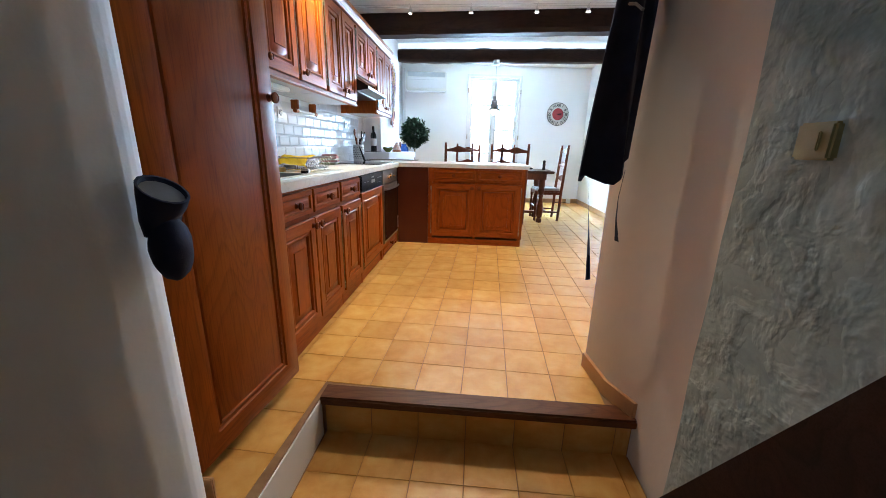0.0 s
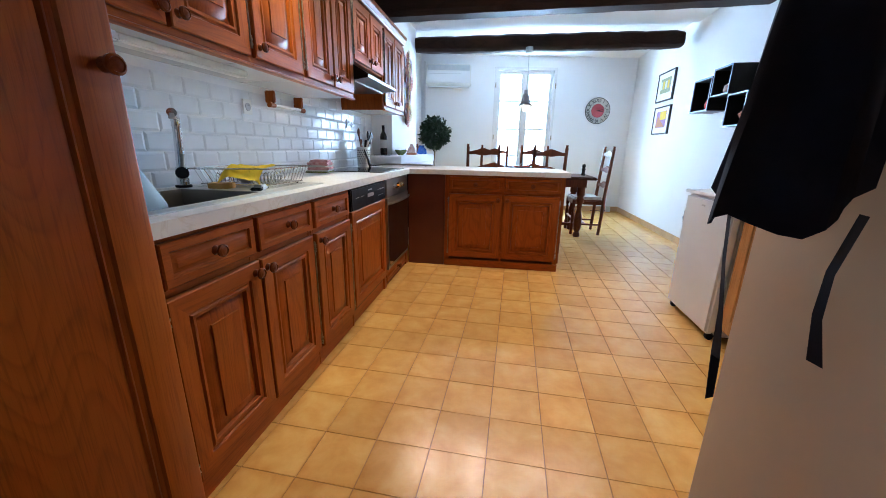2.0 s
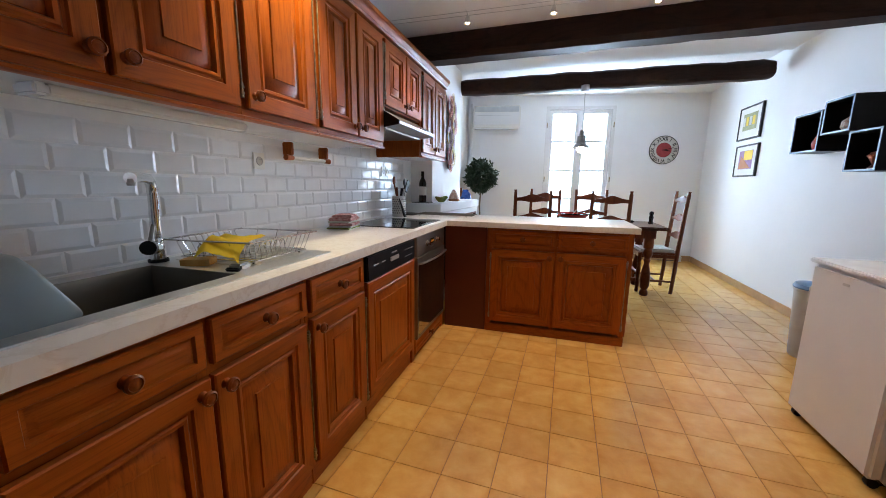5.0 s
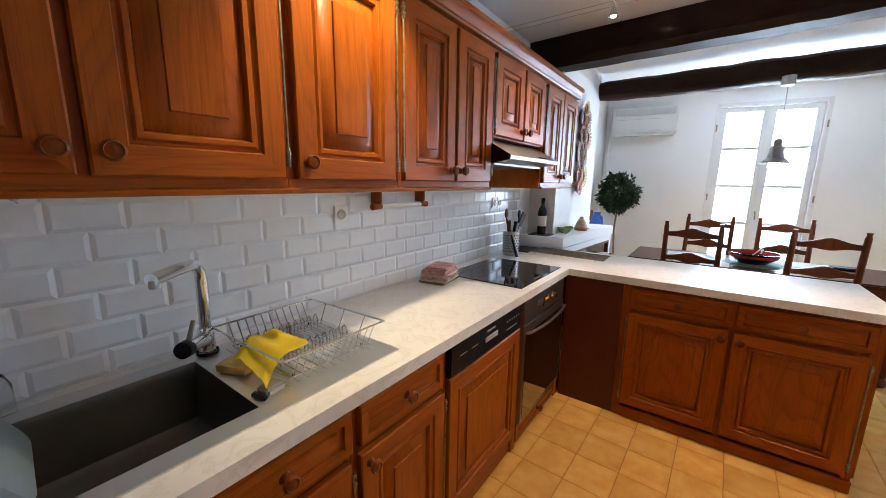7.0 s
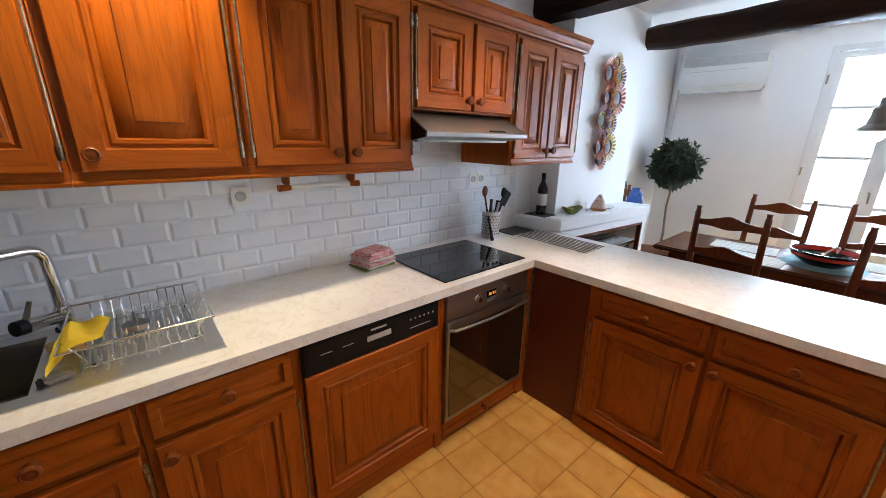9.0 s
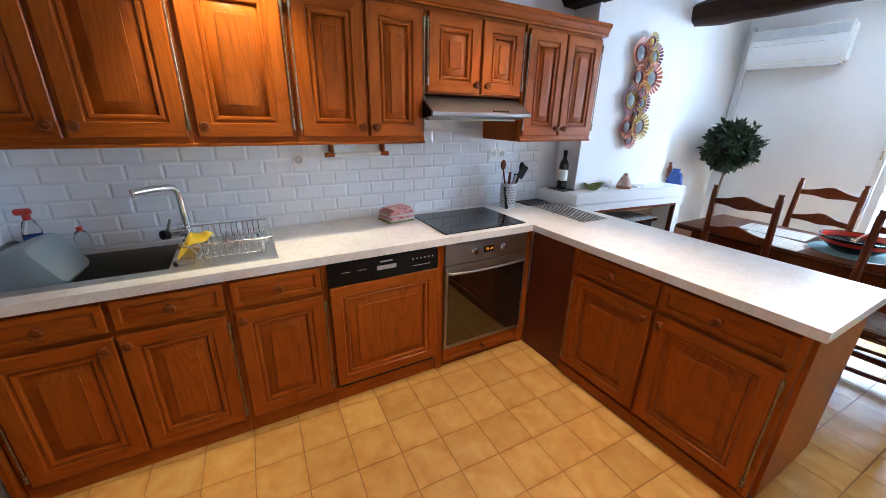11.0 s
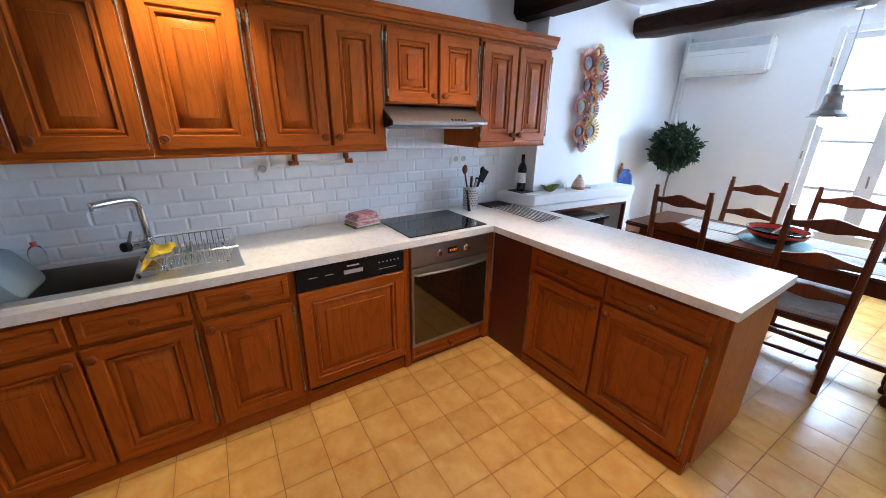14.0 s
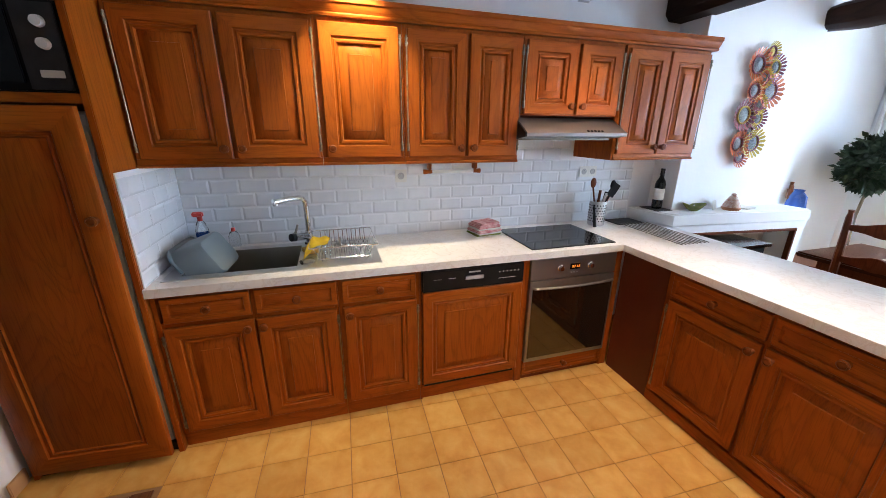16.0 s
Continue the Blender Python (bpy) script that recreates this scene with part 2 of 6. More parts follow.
orange_enamel = paint("orange_enamel", (0.45, 0.085, 0.025), (0.60, 0.18, 0.07), 0.3, scale=40)
yellow_enamel = paint("ochre_enamel", (0.45, 0.29, 0.02), (0.60, 0.42, 0.07), 0.3, scale=40)
purple_enamel = paint("plum_enamel", (0.13, 0.025, 0.05), (0.32, 0.09, 0.12), 0.3, scale=40)
silver_bead = paint("beaded_silver", (0.015, 0.018, 0.02), (0.20, 0.205, 0.20), 0.6, 0.0, scale=110, grain=160, bump=0.9)


def lumpy_plaster():
    """Old thrown plaster: smooth patches between lumps and ridges, stained grey-green."""
    m, n, l, bsdf = mat_new("rough_grey_plaster")
    v = coords(n, l, shuffle=False)
    stain = ramp(n, l, noise_of(n, l, v, 2.6, 6, 0.6, 0.8), [(0.30, (0.20, 0.265, 0.265)), (0.5, (0.34, 0.40, 0.38)), (0.72, (0.54, 0.59, 0.55))])
    fleck = ramp(n, l, noise_of(n, l, v, 40.0, 4, 0.6), [(0.35, (0.82, 0.82, 0.80)), (0.6, (1, 1, 1))])
    l.new(mixed(n, l, "MULTIPLY", 0.7, stain, fleck), bsdf.inputs["Base Color"])
    bsdf.inputs["Roughness"].default_value = 0.75
    lump = ramp(n, l, noise_of(n, l, v, 9.0, 3.5, 0.5, 0.2), [(0.40, (0.0, 0.0, 0.0)), (0.52, (0.3, 0.3, 0.3)), (0.60, (0.75, 0.75, 0.75)), (0.72, (1, 1, 1))])
    link_bump(n, l, bsdf, lump, 0.6, 0.014)
    return m


rough_plaster = lumpy_plaster()


def glow(name, colour, strength):
    m, n, l, bsdf = mat_new(name)
    bsdf.inputs["Base Color"].default_value = (*colour, 1)
    bsdf.inputs["Emission Color"].default_value = (*colour, 1)
    bsdf.inputs["Emission Strength"].default_value = strength
    return m


bulb_glow = glow("lit_bulb", (1.0, 0.85, 0.62), 16.0)
digits_glow = glow("amber_digits", (1.0, 0.42, 0.05), 0.7)
sky_glow = glow("bright_outdoors", (0.55, 0.78, 1.0), 3.4)


def clear(name, colour, rough=0.02, ior=1.45):
    m, n, l, bsdf = mat_new(name)
    bsdf.inputs["Base Color"].default_value = (*colour, 1)
    bsdf.inputs["Transmission Weight"].default_value = 1.0
    bsdf.inputs["Roughness"].default_value = rough
    bsdf.inputs["IOR"].default_value = ior
    return m


pane_glass = clear("window_glass", (0.97, 0.98, 0.98), 0.0, 1.05)
clear_plastic = clear("clear_plastic", (0.9, 0.92, 0.92), 0.08, 1.3)


def basin_plastic():
    m, n, l, bsdf = mat_new("frosted_basin_plastic")
    bsdf.inputs["Base Color"].default_value = (0.23, 0.29, 0.32, 1)
    bsdf.inputs["Transmission Weight"].default_value = 0.3
    bsdf.inputs["Roughness"].default_value = 0.35
    bsdf.inputs["IOR"].default_value = 1.3
    return m


frosted = basin_plastic()


def marble():
    m, n, l, bsdf = mat_new("cream_marble_laminate")
    v = coords(n, l, shuffle=False)
    cloud = ramp(n, l, noise_of(n, l, v, 5.0, 5), [(0.3, (0.72, 0.71, 0.69)), (0.7, (0.79, 0.79, 0.78))])
    vein = noise_of(n, l, v, 7.0, 6, 0.6, 1.4)
    line = ramp(n, l, vein, [(0.455, (1, 1, 1)), (0.492, (0.72, 0.66, 0.60)), (0.535, (1, 1, 1))])
    spots = ramp(n, l, noise_of(n, l, v, 26.0, 3, 0.6, 0.4), [(0.30, (0.72, 0.66, 0.60)), (0.38, (1, 1, 1))])
    one = mixed(n, l, "MULTIPLY", 0.36, cloud, line)
    l.new(mixed(n, l, "MULTIPLY", 0.34, one, spots), bsdf.inputs["Base Color"])
    bsdf.inputs["Roughness"].default_value = 0.3
    link_bump(n, l, bsdf, noise_of(n, l, v, 160, 2), 0.05, 0.0005)
    return m


worktop_marble = marble()


def floor_tile_mat(name, size):
    """Glazed beige tile: cloudy, browner towards its printed rim, each tile a little different."""
    m, n, l, bsdf = mat_new(name)
    v = coords(n, l)
    cloud = noise_of(n, l, v, 9.0, 5, 0.6, 0.3)
    col = ramp(n, l, cloud, [(0.25, (0.57, 0.285, 0.070)), (0.5, (0.66, 0.37, 0.10)), (0.75, (0.72, 0.45, 0.145))])
    oi = n.new("ShaderNodeObjectInfo")
    each = ramp(n, l, oi.outputs["Random"], [(0.0, (0.88, 0.85, 0.80)), (0.6, (1, 1, 1)), (1.0, (1.05, 1.04, 1.0))])
    col = mixed(n, l, "MULTIPLY", 1.0, col, each)
    tc, sep = n.new("ShaderNodeTexCoord"), n.new("ShaderNodeSeparateXYZ")
    l.new(tc.outputs["Object"], sep.inputs[0])
    near = []
    for k in (0, 1):
        a, b, c = (n.new("ShaderNodeMath") for _ in range(3))
        a.operation, a.inputs[1].default_value = "ADD", 60 * size[k]
        b.operation, b.inputs[1].default_value = "DIVIDE", size[k]
        c.operation, c.inputs[1].default_value = "PINGPONG", 0.5
        l.new(sep.outputs[k], a.inputs[0]), l.new(a.outputs[0], b.inputs[0]), l.new(b.outputs[0], c.inputs[0])
        near.append(c.outputs[0])
    low = n.new("ShaderNodeMath")
    low.operation = "MINIMUM"
    l.new(near[0], low.inputs[0]), l.new(near[1], low.inputs[1])
    wav = n.new("ShaderNodeMath")
    wav.operation, wav.inputs[2].default_value = "MULTIPLY_ADD", -0.09
    wav.inputs[1].default_value = 0.18
    l.new(cloud, wav.inputs[0])
    tot = n.new("ShaderNodeMath")
    l.new(low.outputs[0], tot.inputs[0]), l.new(wav.outputs[0], tot.inputs[1])
    rim = ramp(n, l, tot.outputs[0], [(0.0, (0.93, 0.88, 0.80)), (0.06, (0.97, 0.95, 0.92)), (0.16, (1, 1, 1))])
    l.new(mixed(n, l, "MULTIPLY", 1.0, col, rim), bsdf.inputs["Base Color"])
    bsdf.inputs["Roughness"].default_value = 0.24
    link_bump(n, l, bsdf, noise_of(n, l, v, 14, 3), 0.12, 0.003)
    return m


floor_tile = floor_tile_mat("beige_floor_tile", (0.2095, 0.2115))

# ---- mesh helpers ----
def box(bm, lo, hi, bev=0.0, slot=0):
    made = bmesh.ops.create_cube(bm, size=1.0)["verts"]
    for v in made:
        v.co = Vector([a + (c + 0.5) * (b - a) for a, b, c in zip(lo, hi, v.co)])
    faces = {f for v in made for f in v.link_faces}
    for f in faces:
        f.material_index = slot
    if bev:
        edges = list({e for f in faces for e in f.edges})
        bmesh.ops.bevel(bm, geom=edges, offset=bev, segments=2, affect="EDGES", clamp_overlap=True)
    return bm


def boxes(*rows, bev=0.0):
    bm = bmesh.new()
    for lo, hi in rows:
        box(bm, lo, hi, bev)
    return bm


def lathe(bm, prof, m=None, seg=16, slot=0):
    """A turned shape round z from (radius, height) pairs, then moved by m."""
    m = m or Matrix()
    rings = []
    for r, h in prof:
        if r < 1e-5:
            rings.append([bm.verts.new(m @ Vector((0, 0, h)))])
        else:
            rings.append([bm.verts.new(m @ Vector((r * math.cos(a), r * math.sin(a), h))) for a in (2 * math.pi * i / seg for i in range(seg))])
    for a, b in zip(rings, rings[1:]):
        for i in range(seg):
            p, q = a[i % len(a)], a[(i + 1) % len(a)]
            r, s = b[(i + 1) % len(b)], b[i % len(b)]
            vs = list(dict.fromkeys([p, q, r, s]))
            if len(vs) > 2:
                bm.faces.new(vs).material_index = slot
    return bm


def turned(prof, m=None, seg=16):
    return lathe(bmesh.new(), prof, m, seg)


def tube(bm, pts, r, seg=6, closed=False):
    """A round bar along a line of points; r is one radius or one for each point."""
    pts = [Vector(p) for p in pts]
    rings, up, k = [], Vector((0.123, 0.31, 0.94)), len(pts)
    for i, p in enumerate(pts):
        d = (pts[(i + 1) % k] - pts[i - 1]) if closed else (pts[min(i + 1, k - 1)] - pts[max(i - 1, 0)])
        d.normalize()
        a = d.cross(up if abs(d.dot(up)) < 0.95 else Vector((1, 0, 0))).normalized()
        b = d.cross(a)
        rr = r[i] if isinstance(r, (list, tuple)) else r
        rings.append([bm.verts.new(p + rr * (math.cos(t) * a + math.sin(t) * b)) for t in (2 * math.pi * j / seg for j in range(seg))])
    for i in range(k if closed else k - 1):
        a, b = rings[i], rings[(i + 1) % k]
        for j in range(seg):
            bm.faces.new((a[j], a[(j + 1) % seg], b[(j + 1) % seg], b[j]))
    if not closed:
        bm.faces.new(rings[0]), bm.faces.new(list(reversed(rings[-1])))
    return bm


def bar(pts, r, seg=6, closed=False):
    return tube(bmesh.new(), pts, r, seg, closed)


def moulded(w, h, prof, fill=True):
    """A mitred rectangle of w by h in local x and z, rings of (inset, y); rails take slot 1."""
    bm, rings = bmesh.new(), []
    for d, y in prof:
        rings.append([bm.verts.new(c) for c in ((d, y, d), (w - d, y, d), (w - d, y, h - d), (d, y, h - d))])
    for a, b in zip(rings, rings[1:]):
        for i in range(4):
            j = (i + 1) % 4
            bm.faces.new((a[i], a[j], b[j], b[i])).material_index = 1 if i in (0, 2) else 0
    if fill:
        bm.faces.new(rings[-1])
    return bm


def slab(xs, ys, keep, z0, z1, bev=0.0):
    """A flat slab of the cells that keep(i, j) tells, in one piece."""
    bm, vs = bmesh.new(), {}

    def at(i, j, k):
        if (i, j, k) not in vs:
            vs[i, j, k] = bm.verts.new((xs[i], ys[j], (z0, z1)[k]))
        return vs[i, j, k]

    nx, ny = len(xs) - 1, len(ys) - 1
    ok = lambda i, j: 0 <= i < nx and 0 <= j < ny and keep(i, j)
    for i in range(nx):
        for j in range(ny):
            if not ok(i, j):
                continue
            bm.faces.new([at(i, j, 1), at(i + 1, j, 1), at(i + 1, j + 1, 1), at(i, j + 1, 1)])
            bm.faces.new([at(i, j, 0), at(i, j + 1, 0), at(i + 1, j + 1, 0), at(i + 1, j, 0)])
            for di, dj, p, q in ((-1, 0, (i, j + 1), (i, j)), (1, 0, (i + 1, j), (i + 1, j + 1)), (0, -1, (i, j), (i + 1, j)), (0, 1, (i + 1, j + 1), (i, j + 1))):
                if not ok(i + di, j + dj):
                    bm.faces.new([at(*p, 0), at(*q, 0), at(*q, 1), at(*p, 1)])
    if bev:
        edges = [e for e in bm.edges if len(e.link_faces) == 2 and e.calc_face_angle(0) > 0.5]
        bmesh.ops.bevel(bm, geom=edges, offset=bev, segments=2, affect="EDGES", clamp_overlap=True)
    return bm


def prism(poly, z0, z1):
    """An upright prism over a polygon of (x, y), anticlockwise."""
    bm = bmesh.new()
    lo, hi = [bm.verts.new((*p, z0)) for p in poly], [bm.verts.new((*p, z1)) for p in poly]
    bm.faces.new(hi), bm.faces.new(list(reversed(lo)))
    for i in range(len(poly)):
        j = (i + 1) % len(poly)
        bm.faces.new((lo[i], lo[j], hi[j], hi[i]))
    return bm


def moved(bm, m):
    bmesh.ops.transform(bm, matrix=m, verts=bm.verts)
    return bm


def rough_up(bm, cuts, amount, scale):
    """Uneven faces: subdivide and push by noise."""
    bmesh.ops.subdivide_edges(bm, edges=bm.edges, cuts=cuts, use_grid_fill=True)
    for v in bm.verts:
        v.co += noise.noise_vector(v.co * scale) * amount
    return bm


def mesh_of(name, bm, mats, angle=35):
    bmesh.ops.recalc_face_normals(bm, faces=bm.faces)
    me = bpy.data.meshes.new(name)
    bm.to_mesh(me)
    bm.free()
    for m in mats if isinstance(mats, (list, tuple)) else [mats]:
        me.materials.append(m)
    me.shade_smooth()
    me.set_sharp_from_angle(angle=radians(angle))
    return me


def part(name, bm, material, parent, label="", m=None):
    ob = new(name, mesh_of(name, bm, material))
    ob.parent = parent
    if m:
        ob.matrix_basis = m
    return tagged(ob, label)


def thing(name, m, label, category, group=""):
    ob = new(name)
    ob.empty_display_size = 0.05
    ob.matrix_basis = m
    return tagged(ob, label, category, group)


def single(name, bm, material, m, label, category, group=""):
    ob = new(name, mesh_of(name, bm, material))
    ob.matrix_basis = m
    return tagged(ob, label, category, group)


def setting(name, bm, material, label="", category=""):
    return tagged(new(name, mesh_of(name, bm, material)), label, category, "", "structure")


# ---- the large structure ----
CEIL, FAR0, FAR1, RIGHT = 2.53, 6.85, 7.42, 3.62


def far_y(x):
    return FAR0 + (FAR1 - FAR0) * x / 3.66


setting("floor", slab([-0.3, 0.82, 2.15, 3.9], [0.25, 0.82, 7.8], lambda i, j: not (i == 1 and j == 0) and not (i == 2 and j == 0), -0.5, -0.0015), grout, "beige tiled kitchen floor", "floor")
setting("wall_left", boxes(((-0.2, 0.2, -0.5), (0, 7.2, 2.75))), wall_paint, "white plastered wall behind the worktop", "wall")
breast = rough_up(boxes(((-0.1, 4.275, 0.0), (0.235, 5.43, 2.72))), 5, 0.006, 3.0)
setting("chimney_breast", breast, wall_paint, "white plastered chimney breast above the mantel", "wall")
setting("wall_right", rough_up(boxes(((RIGHT, 1.1, -0.5), (RIGHT + 0.2, 7.8, 2.75))), 6, 0.008, 1.2), wall_paint, "white plastered wall with shelves and pictures", "wall")
WX0, WX1, WZ0, WZ1 = 1.24, 2.29, 0.04, 2.43
tilt = math.degrees(math.atan2(FAR1 - FAR0, 3.66))
far_m = pose(0, FAR0, 0, 0, 0, tilt)
FX0, FX1 = WX0 / math.cos(radians(tilt)), WX1 / math.cos(radians(tilt))
wall_far = slab([-0.2, FX0, FX1, 4.1], [-0.5, WZ0, WZ1, 2.75], lambda i, j: not (i == 1 and j == 1), -0.32, 0.0)
setting("wall_far", moved(wall_far, far_m @ pose(0, 0, 0, 90, 0, 0)), wall_paint, "white wall with a tall glazed door", "wall")
setting("ceiling", boxes(((-0.2, 0.0, CEIL), (3.9, 4.2, 2.8)), ((-0.2, 4.2, 2.555), (3.9, 5.45, 2.8)), ((-0.2, 5.45, 2.60), (3.9, 7.9, 2.8))), ceiling_paint, "white ceiling between dark beams", "ceiling")

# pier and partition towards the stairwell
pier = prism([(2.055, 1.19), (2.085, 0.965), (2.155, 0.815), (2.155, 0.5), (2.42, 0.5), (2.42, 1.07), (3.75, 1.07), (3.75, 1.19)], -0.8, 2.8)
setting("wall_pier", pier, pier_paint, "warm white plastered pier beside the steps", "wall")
stone = rough_up(boxes(((2.135, -2.6, -0.8), (2.4, 0.52, 2.8))), 30, 0.011, 6.0)
setting("wall_rough", stone, rough_plaster, "rough grey plastered wall of the stairwell", "wall")
# rear run, out of view, is added to keep the hall lamp off the end
arc = [(-0.9, -0.40), (-0.9, 0.30)] + [(0.632 + 0.1 * math.sin(a), 0.195 + 0.105 * math.cos(a)) for a in (math.pi * i / 16 for i in range(9))] + [(0.722, 0.12), (0.692, 0.05), (0.645, -0.02), (0.58, -0.09), (0.50, -0.18), (0.44, -0.40)]
lip = prism(list(reversed(arc)), -0.8, 2.8)
setting("wall_partition", rough_up(lip, 6, 0.006, 5.0), wall_paint, "white plastered partition with a rounded end and an added unseen rear run", "wall")
# unseen hall shell, added; its lack of light is painted as dark brown
setting("wall_hall", moved(slab([-2.75, -1.9, -1.1, 0.2], [-0.8, 0.85, 1.95, 2.8], lambda i, j: not (i == 1 and j == 1), 0.0, 0.15), Matrix(((0, 0, 1, -1.0), (1, 0, 0, 0), (0, 1, 0, 0), (0, 0, 0, 1)))), dim_brown, "unseen lower hall wall, dimness put into its colour, with an assumed window opening", "wall")
setting("wall_hall_back", boxes(((-1.0, -2.75, -0.8), (2.4, -2.6, 2.8))), dim_brown, "unseen back wall of the lower hall, dimness put into its colour", "wall")
setting("ceiling_hall", boxes(((-1.0, -2.75, 2.54), (2.5, 0.0, 2.8))), dim_brown, "unseen ceiling of the lower hall, dimness put into its colour", "ceiling")
setting("floor_hall", boxes(((-1.0, -2.75, -0.5), (2.4, 0.45, -0.38))), skirt_tile, "tiled floor of the lower hall", "floor")
setting("step_tread", boxes(((0.82, 0.42, -0.5), (2.2, 0.84, -0.194))), grout, "tiled lower step", "step")
setting("step_side", rough_up(boxes(((0.795, 0.22, -0.45), (0.826, 0.80, -0.008))), 2, 0.002, 8), wall_paint, "white plastered side of the steps", "step")
setting("step_nosing", boxes(((0.815, 0.79, -0.035), (2.165, 0.893, 0.006)), bev=0.008), nosing_wood, "dark wooden nosing on the top step", "step")
riser = setting("step_riser", boxes(((0.82, 0.822, -0.2), (2.2, 0.84, -0.03))), grout, "tiled riser under the nosing", "step")
board = moved(boxes(((2.105, -1.6, -0.02), (2.15, 0.0, 0.24)), bev=0.006), Matrix.Translation((0, 0.5, -0.53)) @ pose(0, 0, 0, -60, 0, 0))
setting("stair_stringer", board, beam_wood, "dark wooden stair stringer on the rough wall", "stair")

# baseboards
setting("baseboard_partition", boxes(((0.60, 0.302, 0.0), (0.70, 0.314, 0.08)), bev=0.003), skirt_tile, "tan tiled baseboard", "baseboard")
setting("baseboard_right", boxes(((RIGHT - 0.014, 1.2, 0), (RIGHT, 7.36, 0.085)), bev=0.003), skirt_tile, "tan tiled baseboard", "baseboard")
setting("baseboard_far", moved(boxes(((0.02, -0.016, 0), (FX0 - 0.06, 0.0, 0.085)), ((FX1 + 0.06, -0.016, 0), (3.66, 0.0, 0.085)), bev=0.003), far_m), skirt_tile, "tan tiled baseboard", "baseboard")
setting("baseboard_pier", prism([(2.04, 1.19), (2.07, 0.962), (2.14, 0.812), (2.155, 0.815), (2.085, 0.965), (2.055, 1.19)], 0.0, 0.075), skirt_tile, "tan tiled baseboard on the pier", "baseboard")


def beam(name, a, b, wide, z0, z1, label, wob, round_=0.0):
    """An old hewn beam from a to b, uneven along its length."""
    bm, rings, k = bmesh.new(), [], 30
    a, b = Vector(a), Vector(b)
    side = Vector((-(b - a).y, (b - a).x, 0)).normalized()
    for i in range(k + 1):
        p = a.lerp(b, i / k)
        ring = []
        for j in range(16):
            t = 2 * math.pi * (j + 0.5) / 16
            c, s = math.cos(t), math.sin(t)
            g = 1.0 / max(abs(c), abs(s))
            g = g * (1 - round_) + round_
            end = 1.0 - (0.35 * round_ if i in (0, k) else 0)
            co = p + side * (wide / 2 * c * g * end) + Vector((0, 0, (z0 + z1) / 2 + (z1 - z0) / 2 * s * g * end))
            co += Vector((0, 1, 1)) * wob * noise.noise(co * 3.0) + noise.noise_vector(co * 11.0) * wob * 0.4
            ring.append(bm.verts.new(co))
        rings.append(ring)
    for p, q in zip(rings, rings[1:]):
        for j in range(16):
            bm.faces.new((p[j], p[(j + 1) % 16], q[(j + 1) % 16], q[j]))
    bm.faces.new(rings[0]), bm.faces.new(list(reversed(rings[-1])))
    return setting(name, bm, beam_wood, label, "beam")


beam("beam_1", (0.0, 4.24, 0), (3.64, 4.09, 0), 0.24, 2.315, 2.56, "dark hewn ceiling beam above the peninsula", 0.010)
beam("beam_2", (0.2, 5.46, 0), (3.5, 5.50, 0), 0.22, 2.29, 2.48, "dark rounded log beam above the table", 0.022, 0.45)


# window door in the far wall
def glazed_door():
    root = tagged(new("window_1"), "white glazed double door, sunlit outdoors behind", "window", "", "structure")
    root.matrix_basis = far_m
    y = 0.03
    part("window_frame", boxes(((FX0, -0.01, WZ0), (FX0 + 0.05, y + 0.06, WZ1)), ((FX1 - 0.05, -0.01, WZ0), (FX1, y + 0.06, WZ1)), ((FX0 + 0.05, -0.01, WZ1 - 0.05), (FX1 - 0.05, y + 0.06, WZ1)), bev=0.004), white_enamel, root)
    mid = (FX0 + FX1) / 2
    for a, b in ((FX0 + 0.052, mid - 0.001), (mid + 0.001, FX1 - 0.052)):
        sash = part("sash", boxes(((a, y, 0.05), (a + 0.062, y + 0.04, WZ1 - 0.052)), ((b - 0.062, y, 0.05), (b, y + 0.04, WZ1 - 0.052)),
                                  ((a + 0.062, y, WZ1 - 0.11), (b - 0.062, y + 0.04, WZ1 - 0.052)), ((a + 0.062, y, 0.05), (b - 0.062, y + 0.04, 0.16)),
                                  *[((a + 0.062, y + 0.005, z - 0.016), (b - 0.062, y + 0.035, z + 0.016)) for z in (1.89, 1.43, 0.97, 0.52)], bev=0.004), white_enamel, root)
        part("kick_panel", boxes(((a + 0.062, y + 0.012, 0.16), (b - 0.062, y + 0.026, 0.504))), white_enamel, sash)
        for z0, z1 in ((0.536, 0.954), (0.986, 1.414), (1.446, 1.874), (1.906, WZ1 - 0.11)):
            g = part("pane", boxes(((a + 0.062, y + 0.017, z0), (b - 0.062, y + 0.022, z1))), pane_glass, sash)
            g.visible_shadow = False
    part("lock_rail", boxes(((mid - 0.02, y - 0.012, 0.06), (mid + 0.02, y, WZ1 - 0.06)), bev=0.004), white_enamel, root)
    part("handle", bar([(mid, y - 0.012, 1.12), (mid, y - 0.045, 1.12), (mid + 0.005, y - 0.05, 1.02)], 0.008, 8), hinge_metal, root, "metal handle")
    for s in (FX0 + 0.02, FX1 - 0.02):
        for z in (0.4, 1.25, 2.1):
            part("hinge", bar([(s, -0.018, z), (s, -0.018, z + 0.08)], 0.008, 8), hinge_metal, root)


glazed_door()
setting("backdrop", boxes(((-6, 12.0, -4), (12, 12.05, 9))), sky_glow, "bright sunlit street outside", "backdrop")
setting("ground", boxes(((-60, 7.9, -4.2), (60, 120, -4.0))), dim_brown, "street below the window", "ground")


# ---- kitchen: cabinets ----
DOOR_PROF = [(0, 0), (0, -0.017), (0.004, -0.021), (0.056, -0.021), (0.060, -0.014), (0.067, -0.013), (0.073, -0.018), (0.082, -0.017), (0.088, -0.003)]
